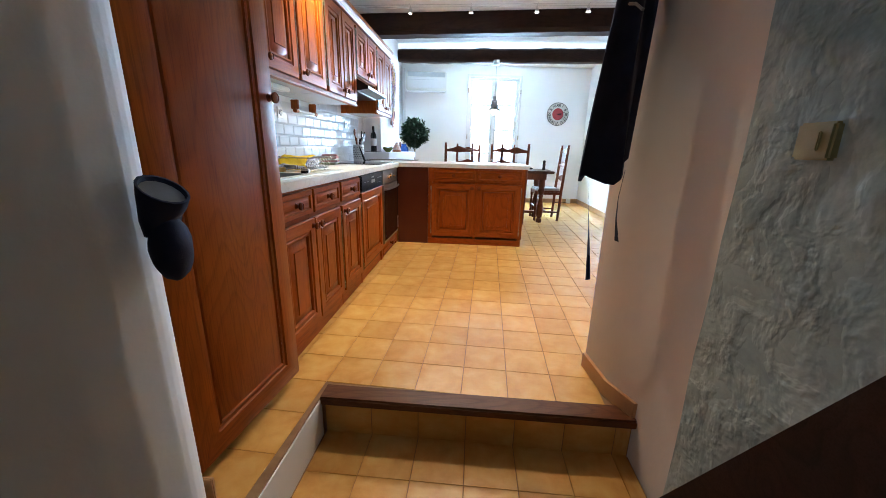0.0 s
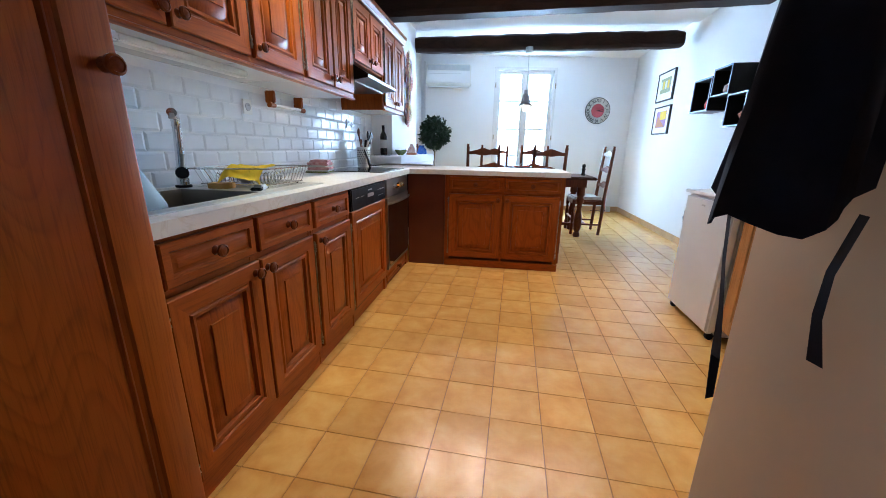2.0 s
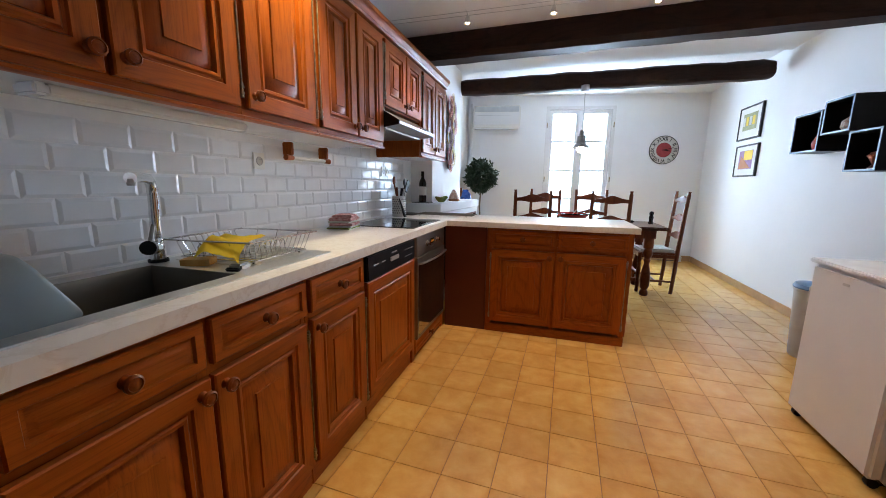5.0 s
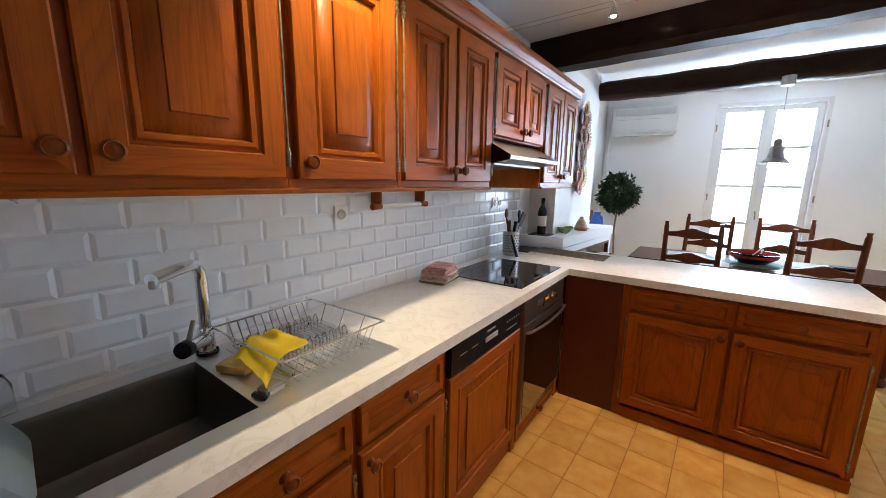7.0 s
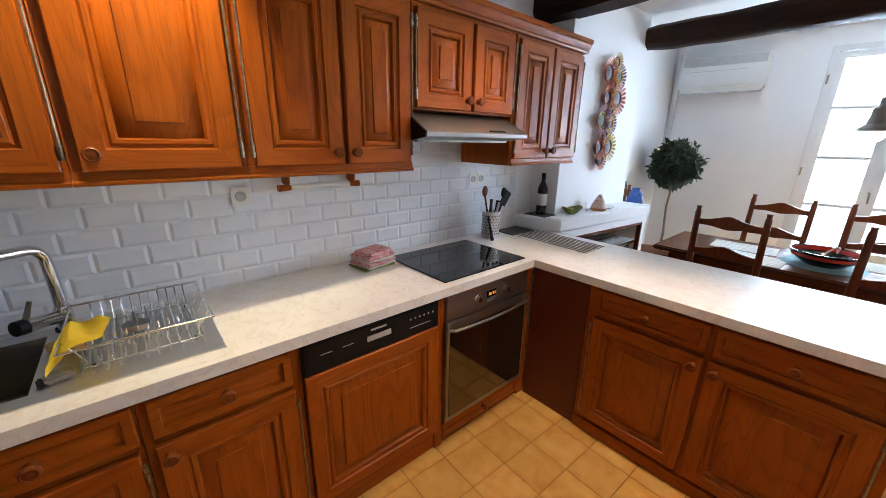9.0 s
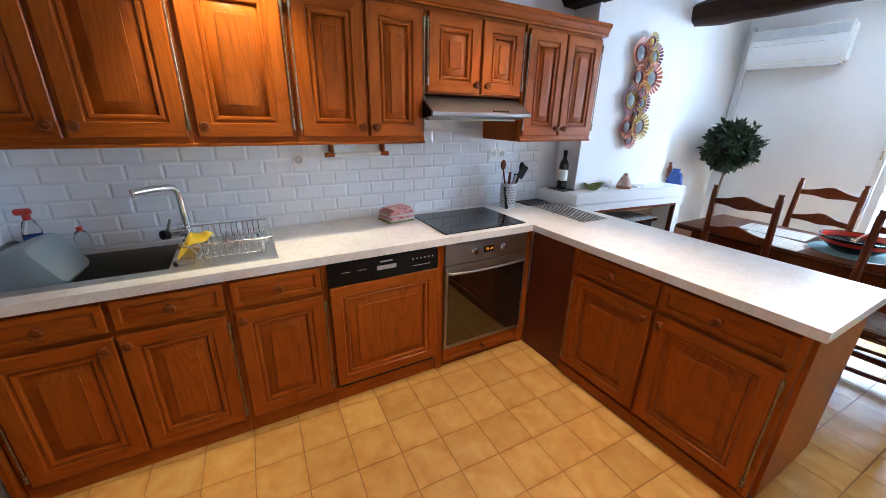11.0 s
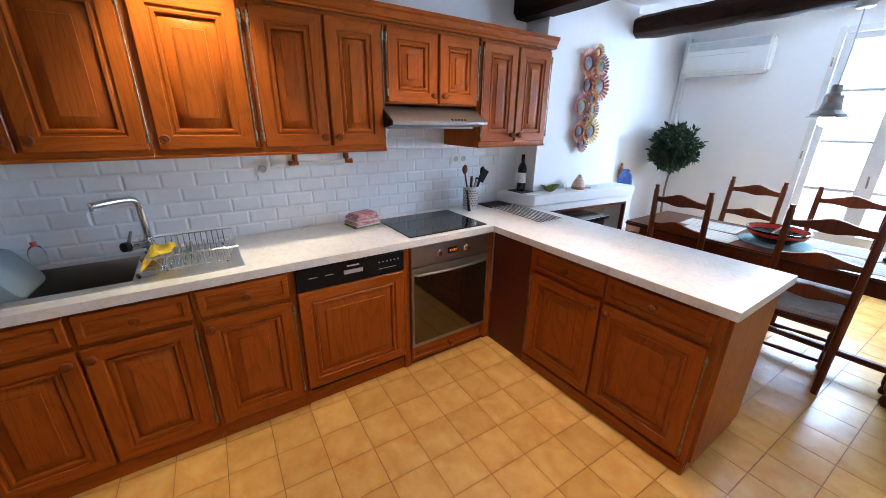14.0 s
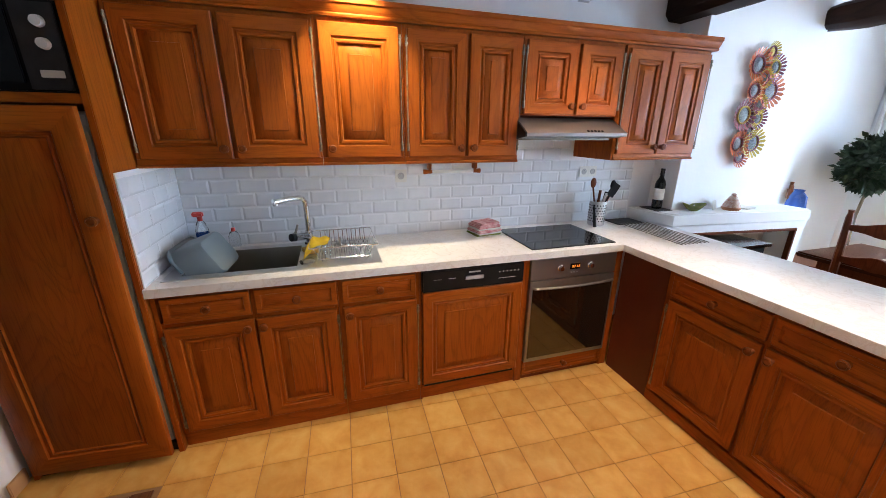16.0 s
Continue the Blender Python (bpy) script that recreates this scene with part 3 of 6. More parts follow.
DRAW_PROF = [(0, 0), (0, -0.016), (0.004, -0.02), (0.026, -0.02), (0.03, -0.012), (0.036, -0.011)]


def knob(parent, x, z, y=-0.02):
    m = pose(x, y, z, 90, 0, 0)
    part("knob", turned([(0, 0), (0.015, 0), (0.011, 0.006), (0.009, 0.012), (0.013, 0.017), (0.0195, 0.022), (0.020, 0.029), (0.015, 0.033), (0.0135, 0.0305), (0.007, 0.0315), (0, 0.035)], m, 16), knob_wood, parent, "turned wooden knob")


def hinge(parent, x, z0, z1):
    bm = bar([(x, -0.020, z0), (x, -0.020, z1)], 0.0034, 8)
    for z in (z0, z1 - 0.05):
        for k, r in enumerate((0.0062, 0.0078, 0.0058, 0.0078, 0.0055)):
            lathe(bm, [(0, 0), (r, 0), (r, 0.008), (0, 0.008)], Matrix.Translation((x, -0.020, z + 0.01 * k)), 8)
    part("hinge_rod", bm, hinge_metal, parent, "aged metal hinge rod")


def panel_door(parent, x, z, w, h, knob_at=None, hinge_side=0, name="door"):
    """A raised-panel oak door on a unit's front."""
    d = part(name, moulded(w, h, DOOR_PROF, False), [oak_v, oak_h], parent, "", pose(x, 0, z))
    k = 0.088
    inner = min(0.042, (w - 2 * k) * 0.24)
    part("raised_panel", moulded(w - 2 * k, h - 2 * k, [(0, -0.004), (0.002, -0.006), (inner, -0.0145), (inner + 0.0015, -0.0195)]), [oak_v, oak_v], d, "", pose(k, 0, k))
    if knob_at:
        knob(d, *knob_at)
    if hinge_side:
        hinge(d, -0.006 if hinge_side < 0 else w + 0.006, 0.03, h - 0.03)
    return d


def drawer(parent, x, z, w, h):
    d = part("drawer_front", moulded(w, h, DRAW_PROF), [oak_h, oak_h], parent, "", pose(x, 0, z))
    part("field", moulded(w - 0.072, h - 0.072, [(0, -0.0112), (0.004, -0.012), (0.012, -0.016), (0.014, -0.0165)]), [oak_h, oak_h], d, "", pose(0.036, 0, 0.036))
    knob(d, w / 2, h / 2, -0.0165)


def base_body(parent, w, depth):
    part("body", boxes(((0, 0.03, 0.085), (w, depth, 0.69))), fill_wood, parent)
    for a, b in ((0.0, 0.02), (w - 0.02, w)):
        part("stile", boxes(((a, 0.0, 0.085), (b, 0.03, 0.857)), bev=0.0015), oak_v, parent)
    for a, b in ((0.688, 0.714), (0.836, 0.857)):
        part("rail", boxes(((0.021, 0.001, a), (w - 0.021, 0.029, b)), bev=0.0015), oak_h, parent)
    part("plinth", boxes(((0, 0.004, 0.0), (w, 0.022, 0.085)), bev=0.003), oak_h, parent)


LEFT = 90.0
FRONT = 0.585


def left_unit(y):
    return pose(FRONT, y, 0, 0, 0, LEFT)


u = thing("sink_cabinet", left_unit(0.945), "oak base cabinet with two doors under the sink", "cabinet", "base cabinets")
base_body(u, 0.81, 0.56)
part("centre_stile", boxes(((0.385, 0.0, 0.085), (0.445, 0.03, 0.857)), bev=0.0015), oak_v, u)
drawer(u, 0.04, 0.715, 0.365, 0.125)
drawer(u, 0.425, 0.715, 0.38, 0.125)
panel_door(u, 0.03, 0.10, 0.38, 0.588, (0.35, 0.55), -1)
panel_door(u, 0.42, 0.10, 0.378, 0.588, (0.03, 0.55), 1)
u = thing("base_cabinet", left_unit(1.757), "narrow oak base cabinet with one drawer and door", "cabinet", "base cabinets")
base_body(u, 0.43, 0.56)
drawer(u, 0.02, 0.715, 0.385, 0.125)
panel_door(u, 0.02, 0.10, 0.39, 0.588, (0.03, 0.55), 1)

# dishwasher
u = thing("dishwasher", left_unit(2.192), "built-in dishwasher with black control panel and oak front", "dishwasher")
part("body", boxes(((0, 0.02, 0.09), (0.628, 0.56, 0.855))), black_plastic, u)
part("plinth", boxes(((0, 0.012, 0.0), (0.628, 0.03, 0.085))), oak_h, u)
part("kick_gap", boxes(((0.02, 0.006, 0.086), (0.61, 0.03, 0.115))), black_plastic, u)
cp = part("control_panel", boxes(((0.006, -0.022, 0.722), (0.622, 0.02, 0.848)), bev=0.006), black_plastic, u, "black control panel")
part("handle", boxes(((0.255, -0.028, 0.775), (0.365, -0.0225, 0.80)), bev=0.006), grey_plastic, cp, "silver grip")
part("maker_mark", boxes(((0.275, -0.0235, 0.816), (0.345, -0.0222, 0.824))), grey_plastic, cp)
for k in range(6):
    part("button", boxes(((0.46 + 0.024 * k, -0.0245, 0.80), (0.468 + 0.024 * k, -0.022, 0.808)), bev=0.001), grille_grey, cp)
part("lamp_window", boxes(((0.46, -0.0232, 0.762), (0.57, -0.022, 0.7645))), grille_grey, cp)
for k in range(2):
    part("symbol_bar", boxes(((0.07 + 0.085 * k, -0.0232, 0.791), (0.115 + 0.085 * k, -0.022, 0.7938))), grille_grey, cp)
part("side_post", boxes(((-0.0045, 0.0, 0.0), (0.006, 0.06, 0.855)), bev=0.001), oak_v, u)
part("side_post", boxes(((0.622, 0.0, 0.0), (0.630, 0.06, 0.855)), bev=0.001), oak_v, u)
panel_door(u, 0.008, 0.118, 0.612, 0.60)

# oven
u = thing("oven", left_unit(2.865), "built-in stainless steel oven with dark glass door", "oven")
part("side_post", boxes(((-0.042, 0.0, 0.0), (-0.001, 0.5, 0.855)), bev=0.002), oak_v, u)
part("side_post", boxes(((0.612, 0.0, 0.0), (0.67, 0.3, 0.855)), bev=0.002), oak_v, u)
part("body", boxes(((0.0, 0.012, 0.0), (0.61, 0.55, 0.855))), fill_wood, u)
part("control_panel", boxes(((0.0, -0.018, 0.715), (0.61, 0.012, 0.85)), bev=0.003), hood_steel, u, "brushed steel control panel")
for x in (0.20, 0.415):
    part("dial", turned([(0, 0), (0.022, 0), (0.021, 0.004), (0.016, 0.006), (0.014, 0.022), (0, 0.024)], pose(x, -0.018, 0.782, 90, 0, 0), 20), chrome, u)
part("display", boxes(((0.268, -0.0205, 0.766), (0.340, -0.018, 0.804)), bev=0.001), black_glass, u)
clockbars = bmesh.new()
for k, x in enumerate((0.281, 0.294, 0.312, 0.325)):
    for lo, hi in (((0, 0, 0.0), (0.009, 0, 0.0022)), ((0, 0, 0.0085), (0.009, 0, 0.0105)), ((0, 0, 0.017), (0.009, 0, 0.019)), ((0.007, 0, 0), (0.009, 0, 0.019))):
        box(clockbars, (x + lo[0], -0.0215, 0.778 + 0.7 * lo[2]), (x + hi[0], -0.0206, 0.778 + 0.7 * hi[2]))
for x in (0.275, 0.295, 0.315):
    part("button", boxes(((x, -0.0205, 0.742), (x + 0.011, -0.018, 0.750)), bev=0.001), grille_grey, u)
part("display_digits", clockbars, digits_glow, u, "amber digits")
dr = part("door", boxes(((0.0, -0.022, 0.145), (0.61, 0.012, 0.71)), bev=0.003), hood_steel, u)
part("glass", boxes(((0.018, -0.0255, 0.175), (0.592, -0.022, 0.66)), bev=0.001), oven_glass, dr, "dark glass")
hb = bmesh.new()
tube(hb, [(0.02, -0.022, 0.668), (0.03, -0.045, 0.672)] + [(0.03 + 0.55 * i / 10, -0.047 - 0.018 * math.sin(math.pi * i / 10), 0.672) for i in range(1, 10)] + [(0.58, -0.045, 0.672), (0.59, -0.022, 0.668)], 0.0075, 8)
part("handle", hb, hood_steel, dr)
part("lower_front", moulded(0.61, 0.105, [(0, 0), (0, -0.014), (0.004, -0.018), (0.02, -0.018), (0.024, -0.012), (0.034, -0.012), (0.04, -0.016)]), [oak_h, oak_h], u, "", pose(0, 0.012, 0.035))
knob(u, 0.305, 0.087, -0.004)

# peninsula
u = thing("peninsula_cabinet", pose(0.60, 3.535, 0), "oak peninsula cabinet with two doors and two drawers", "cabinet", "base cabinets")
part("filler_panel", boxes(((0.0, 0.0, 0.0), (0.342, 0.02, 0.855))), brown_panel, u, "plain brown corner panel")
part("body", boxes(((0.02, 0.03, 0.085), (1.385, 0.57, 0.855))), fill_wood, u)
part("face_frame", boxes(((0.344, 0.0, 0.07), (0.39, 0.03, 0.855)), ((0.855, 0.0, 0.07), (0.885, 0.03, 0.855)), ((1.352, 0.0, 0.07), (1.388, 0.03, 0.855)), ((0.39, 0.0, 0.838), (0.855, 0.03, 0.855)), ((0.885, 0.0, 0.838), (1.352, 0.03, 0.855)),
                         ((0.39, 0.002, 0.685), (0.855, 0.03, 0.715)), ((0.885, 0.002, 0.685), (1.352, 0.03, 0.715)), bev=0.002), oak_v, u)
part("plinth", boxes(((0.344, -0.006, 0.0), (1.392, 0.02, 0.07)), ((1.37, 0.02, 0.0), (1.392, 0.58, 0.07)), bev=0.004), oak_h, u)
part("end_panel", boxes(((1.386, 0.03, 0.07), (1.405, 0.575, 0.855)), bev=0.002), oak_v, u)
part("back_panel", boxes(((0.0, 0.57, 0.0), (1.386, 0.585, 0.855))), oak_v, u)
drawer(u, 0.385, 0.712, 0.478, 0.128)
drawer(u, 0.882, 0.712, 0.482, 0.128)
panel_door(u, 0.385, 0.095, 0.474, 0.595, (0.444, 0.55), -1)
panel_door(u, 0.878, 0.095, 0.482, 0.595, (0.03, 0.55), 1)

# worktop of two boards, with the hole of the sink
u = thing("worktop", pose(0, 0, 0), "cream marble-patterned worktop with square edge", "worktop")
part("sink_board", slab([0.0, 0.115, 0.5, 0.62], [0.945, 1.04, 1.575, 3.0935], lambda i, j: not (i == 1 and j == 1), 0.858, 0.90, 0.003), worktop_marble, u)
part("corner_board", slab([0.0, 0.62, 2.03], [3.0945, 3.5, 4.17], lambda i, j: j == 1 or i == 0, 0.858, 0.90, 0.003), worktop_marble, u)

# hob
u = thing("hob", pose(0.09, 2.875, 0.901), "black glass ceramic hob in the worktop", "hob")
part("glass_top", boxes(((0, 0, 0), (0.485, 0.602, 0.006)), bev=0.002), black_glass, u)
part("touch_panel", boxes(((0.455, 0.20, 0.0061), (0.475, 0.40, 0.0063))), slate, u, "faint touch controls")

# upper units
UP = 0.385
UZ0, UZ1 = 1.425, 2.045


def upper(y, w, doors, label, z0=UZ0, depth=0.383, rail=True):
    u = thing("wall_cabinet", pose(UP, y, 0, 0, 0, LEFT), label, "cabinet", "wall cabinets")
    part("body", boxes(((0, 0.002, z0 + 0.004), (w, depth, UZ1 + 0.02))), oak_v, u)
    for i, (x, dw, side) in enumerate(doors):
        kx = dw - 0.028 if (side < 0) else 0.028
        panel_door(u, x, z0 + 0.012, dw, UZ1 - z0 - 0.012, (kx, 0.045), side)
    if rail:
        part("valance", moulded_rail(w), oak_h, u)
        part("underside", boxes(((0.004, 0.012, z0 - 0.012), (w - 0.004, depth, z0 + 0.004))), white_enamel, u, "white underside")
    return u


def moulded_rail(w):
    bm = bmesh.new()
    prof = [(-0.006, 1.398), (-0.016, 1.401), (-0.017, 1.409), (-0.006, 1.414), (-0.004, 1.437), (0.012, 1.437), (0.012, 1.398)]
    a, b = [bm.verts.new((0, y, z)) for y, z in prof], [bm.verts.new((w, y, z)) for y, z in prof]
    for i in range(len(prof)):
        j = (i + 1) % len(prof)
        bm.faces.new((a[i], a[j], b[j], b[i]))
    bm.faces.new(a), bm.faces.new(list(reversed(b)))
    return bm


upper(0.945, 0.795, [(0.022, 0.372, -1), (0.412, 0.373, 1)], "oak wall cabinet with two raised-panel doors above the sink")
upper(1.742, 0.418, [(0.022, 0.376, 1)], "oak wall cabinet with one wide raised-panel door")
upper(2.162, 0.668, [(0.022, 0.315, -1), (0.354, 0.298, 1)], "oak wall cabinet with two narrow doors")
upper(2.832, 0.662, [(0.016, 0.323, -1), (0.358, 0.288, 1)], "short oak wall cabinet above the cooker hood", 1.655, 0.383, False)
last = upper(3.514, 0.65, [(0.012, 0.30, -1), (0.326, 0.312, 1)], "oak end wall cabinet with two narrow doors")
part("side_panel", boxes(((-0.018, 0.0, 1.40), (-0.002, 0.383, 1.66))), oak_v, last)
corn = bmesh.new()
prof = [(-0.37, 2.066), (0.022, 2.066), (0.026, 2.075), (0.022, 2.082), (0.034, 2.098), (0.038, 2.112), (0.046, 2.118), (0.046, 2.138), (-0.37, 2.138)]
a, b = [corn.verts.new((UP + x, 0.95, z)) for x, z in prof], [corn.verts.new((UP + x, 4.19, z)) for x, z in prof]
for i in range(len(prof)):
    j = (i + 1) % len(prof)
    corn.faces.new((a[i], a[j], b[j], b[i]))
corn.faces.new(a), corn.faces.new(list(reversed(b)))
single("cornice", corn, oak_y, Matrix(), "moulded oak cornice along the wall cabinets", "cornice")

# cooker hood
u = thing("cooker_hood", pose(0, 2.822, 0), "slim stainless steel cooker hood under the short cabinet", "cooker hood")
hm = bmesh.new()
prof = [(0.02, 1.535), (0.40, 1.535), (0.505, 1.548), (0.507, 1.565), (0.36, 1.648), (0.02, 1.648)]
a, b = [hm.verts.new((x, 0.0, z)) for x, z in prof], [hm.verts.new((x, 0.672, z)) for x, z in prof]
for i in range(len(prof)):
    j = (i + 1) % len(prof)
    hm.faces.new((a[i], a[j], b[j], b[i]))
hm.faces.new(a), hm.faces.new(list(reversed(b)))
part("casing", hm, hood_steel, u)
part("filter", boxes(((0.04, 0.03, 1.523), (0.40, 0.64, 1.534)), bev=0.003), dark_steel, u)
part("end_cap", moved(prism([(0.30, 1.528), (0.40, 1.528), (0.506, 1.545), (0.508, 1.567), (0.362, 1.650), (0.30, 1.650)], 0.0, 0.009), Matrix(((1, 0, 0, 0), (0, 0, -1, -0.0005), (0, 1, 0, 0), (0, 0, 0, 1)))), black_plastic, u, "black plastic end")
for k in range(5):
    part("button", boxes(((-0.006, 0.40 + 0.024 * k, -0.005), (0.006, 0.414 + 0.024 * k, 0.002)), bev=0.001), black_plastic, u, "", pose(0.49, 0, 1.577, 0, 30, 0))

# tall unit with the fridge door ajar and the microwave oven
u = thing("tall_cabinet", pose(0.61, 0.33, 0, 0, 0, LEFT), "tall oak cabinet with a fridge door ajar", "cabinet")
part("side_panel", boxes(((0.0, 0.0, 0.0), (0.02, 0.6, 2.14)), bev=0.002), oak_v, u)
part("side_panel", boxes(((0.587, -0.006, 0.0), (0.613, 0.6, 2.14)), bev=0.003), oak_v, u)
part("back", boxes(((0.02, 0.58, 0.0), (0.587, 0.6, 2.14))), fill_wood, u)
part("shelf", boxes(((0.02, -0.004, 1.655), (0.587, 0.58, 1.69)), bev=0.002), oak_h, u)
part("top", boxes(((0.02, 0.0, 2.06), (0.587, 0.58, 2.14)), bev=0.002), oak_h, u)
part("plinth", boxes(((0.02, 0.02, 0.0), (0.587, 0.04, 0.05))), black_plastic, u)
part("fridge_body", boxes(((0.03, 0.03, 0.06), (0.577, 0.57, 1.63)), bev=0.006), white_enamel, u, "white fridge casing")
part("seal", boxes(((0.53, 0.012, 0.07), (0.577, 0.029, 1.62)), bev=0.004), grey_plastic, u, "grey door seal")
fd = part("fridge_door", moulded(0.568, 1.60, [(0, 0.02), (0, -0.002), (0.006, -0.006), (0.085, -0.006), (0.09, 0.0), (0.1, 0.002), (0.106, -0.002), (0.112, 0.004)], False), [oak_v, oak_h], u, "oak door standing ajar", pose(0.018, -0.018, 0.045, 0, 0, -4.5))
part("plain_panel", moulded(0.344, 1.376, [(0, 0.004), (0.003, 0.003)]), [oak_v, oak_v], fd, "", pose(0.112, 0, 0.112))
knob(fd, 0.54, 1.185, -0.006)
mw = thing("microwave_oven", pose(0.585, 0.36, 1.691, 0, 0, LEFT), "dark microwave oven with pale dials", "microwave")
part("casing", boxes(((0, 0.0, 0), (0.545, 0.40, 0.30)), bev=0.006), black_plastic, mw)
part("door_glass", boxes(((0.02, -0.012, 0.03), (0.40, 0.0, 0.28)), bev=0.003), black_glass, mw)
part("panel", boxes(((0.41, -0.008, 0.01), (0.535, 0.0, 0.29)), bev=0.002), slate, mw)
for z in (0.23, 0.16):
    part("dial", turned([(0, 0), (0.02, 0), (0.017, 0.018), (0, 0.019)], pose(0.485, -0.008, z, 90, 0, 0), 16), white_plastic, mw)
part("button", boxes(((0.45, -0.013, 0.05), (0.52, -0.008, 0.075)), bev=0.002), white_plastic, mw)


# ---- sink and what stands on the worktop ----
u = thing("sink", pose(0, 0, 0.9), "stainless steel inset sink with a ribbed drainer", "sink")
rim = slab([0.065, 0.125, 0.492, 0.545], [0.985, 1.05, 1.568, 1.995], lambda i, j: not (i == 1 and j == 1), 0.0006, 0.005, 0.0015)
part("rim", rim, steel, u)
bowl = bmesh.new()
rings = []
for x0, x1, y0, y1, z in ((0.125, 0.492, 1.05, 1.568, 0.003), (0.128, 0.489, 1.053, 1.565, -0.01), (0.135, 0.482, 1.06, 1.558, -0.165), (0.16, 0.457, 1.085, 1.533, -0.18)):
    rings.append([bowl.verts.new(c) for c in ((x0, y0, z), (x1, y0, z), (x1, y1, z), (x0, y1, z))])
for a, b in zip(rings, rings[1:]):
    for i in range(4):
        bowl.faces.new((a[i], a[(i + 1) % 4], b[(i + 1) % 4], b[i]))
bowl.faces.new(rings[-1])
part("bowl", bowl, dark_steel, u, "dark steel bowl")
part("waste", turned([(0, 0.004), (0.03, 0.004), (0.042, 0.001), (0.044, -0.002)], pose(0.31, 1.39, -0.178), 20), chrome, u)
ribs = bmesh.new()
for k in range(11):
    tube(ribs, [(0.12, 1.66 + 0.029 * k, 0.0045), (0.47, 1.66 + 0.029 * k, 0.0045)], 0.003, 6)
part("drainer_rib", ribs, steel, u, "pressed drainer ribs")
part("waste_control", boxes(((-0.022, -0.012, 0.0), (0.022, 0.045, 0.022)), bev=0.006), hood_steel, u, "grey waste control", pose(0.455, 1.605, 0.005, 0, 0, 12))
part("control_foot", boxes(((-0.024, -0.026, 0.0), (0.024, -0.010, 0.012)), bev=0.004), black_plastic, u, "", pose(0.455, 1.605, 0.005, 0, 0, 12))

u = thing("kitchen_tap", pose(0.098, 1.614, 0.905), "tall chrome kitchen tap with an angled spout", "tap")
part("base", turned([(0, 0), (0.028, 0), (0.028, 0.006), (0.024, 0.01), (0.023, 0.075), (0.02, 0.085), (0, 0.085)], None, 20), chrome, u)
part("spout", bar([(0, 0, 0.07), (0.006, 0, 0.15), (0.013, -0.001, 0.235), (0.016, -0.004, 0.262), (0.026, -0.016, 0.283), (0.042, -0.032, 0.29), (0.09, -0.085, 0.293), (0.15, -0.154, 0.29)], [0.0165, 0.0165, 0.016, 0.016, 0.016, 0.016, 0.0165, 0.016], 14), chrome, u)
part("nozzle", turned([(0, 0), (0.012, 0), (0.013, 0.014), (0.012, 0.02)], pose(0.143, -0.147, 0.268), 14), grey_plastic, u)
lv = part("lever_body", bar([(0, 0, 0.05), (0.045, -0.045, 0.062), (0.075, -0.075, 0.066)], [0.021, 0.021, 0.024], 14), chrome, u)
part("lever_cap", turned([(0, 0), (0.021, 0.0), (0.024, 0.006), (0.023, 0.03), (0, 0.034)], look((0.072, -0.072, 0.066), (0.0, 0.0, 0.052)), 14), black_plastic, lv)
part("lever", bar([(0.075, -0.072, 0.08), (0.07, -0.052, 0.14)], [0.008, 0.006], 8), dark_steel, lv, "slim dark lever")
part("base_ring", turned([(0.0285, 0.0), (0.031, 0.001), (0.031, 0.010), (0.0285, 0.011)], None, 20), black_plastic, u, "black base ring")

# dish rack of wire
u = thing("dish_rack", pose(0, 0, 0.905), "chrome wire dish rack on the drainer", "dish rack")
loop = [(0.10, 1.632, 0.078), (0.10, 1.982, 0.078), (0.49, 1.982, 0.085), (0.49, 1.632, 0.085)]
part("top_rim", bar(loop, 0.0035, 8, True), chrome, u)
for y in (1.632, 1.982):
    for x in (0.19, 0.295, 0.40):
        part("side_wire", bar([(x, y, 0.081), (x * 0.95 + 0.015, 1.67 if y < 1.8 else 1.95, 0.012)], 0.0021, 5), chrome, u)
low = [(0.135, 1.67, 0.012), (0.135, 1.95, 0.012), (0.455, 1.95, 0.012), (0.455, 1.67, 0.012)]
part("bottom_rim", bar(low, 0.003, 8, True), chrome, u)
for k in range(11):
    y = 1.68 + 0.026 * k
    part("wire", bar([(0.10, y, 0.075), (0.135, y, 0.012), (0.455, y, 0.012), (0.49, y, 0.085)], 0.0021, 5), chrome, u)
for x in (0.205, 0.365):
    for k in range(10):
        y = 1.69 + 0.026 * k
        part("plate_hoop", bar([(x - 0.012, y, 0.012), (x - 0.011, y, 0.048), (x, y, 0.060), (x + 0.011, y, 0.048), (x + 0.012, y, 0.012)], 0.0025, 6), chrome, u)
for k, (x, y) in enumerate(((0.15, 1.69), (0.15, 1.93), (0.44, 1.69), (0.44, 1.93))):
    part("foot", bar([(x, y, 0.012), (x, y, 0.0)], 0.004, 6), black_plastic, u)

single("sink_strainer", turned([(0, 0), (0.03, 0), (0.037, 0.006), (0.038, 0.018), (0.030, 0.022), (0.006, 0.02), (0.005, 0.06), (0, 0.061)], None, 20), hood_steel, pose(0.27, 1.79, 0.921), "round steel strainer with a stem in the dish rack", "strainer")

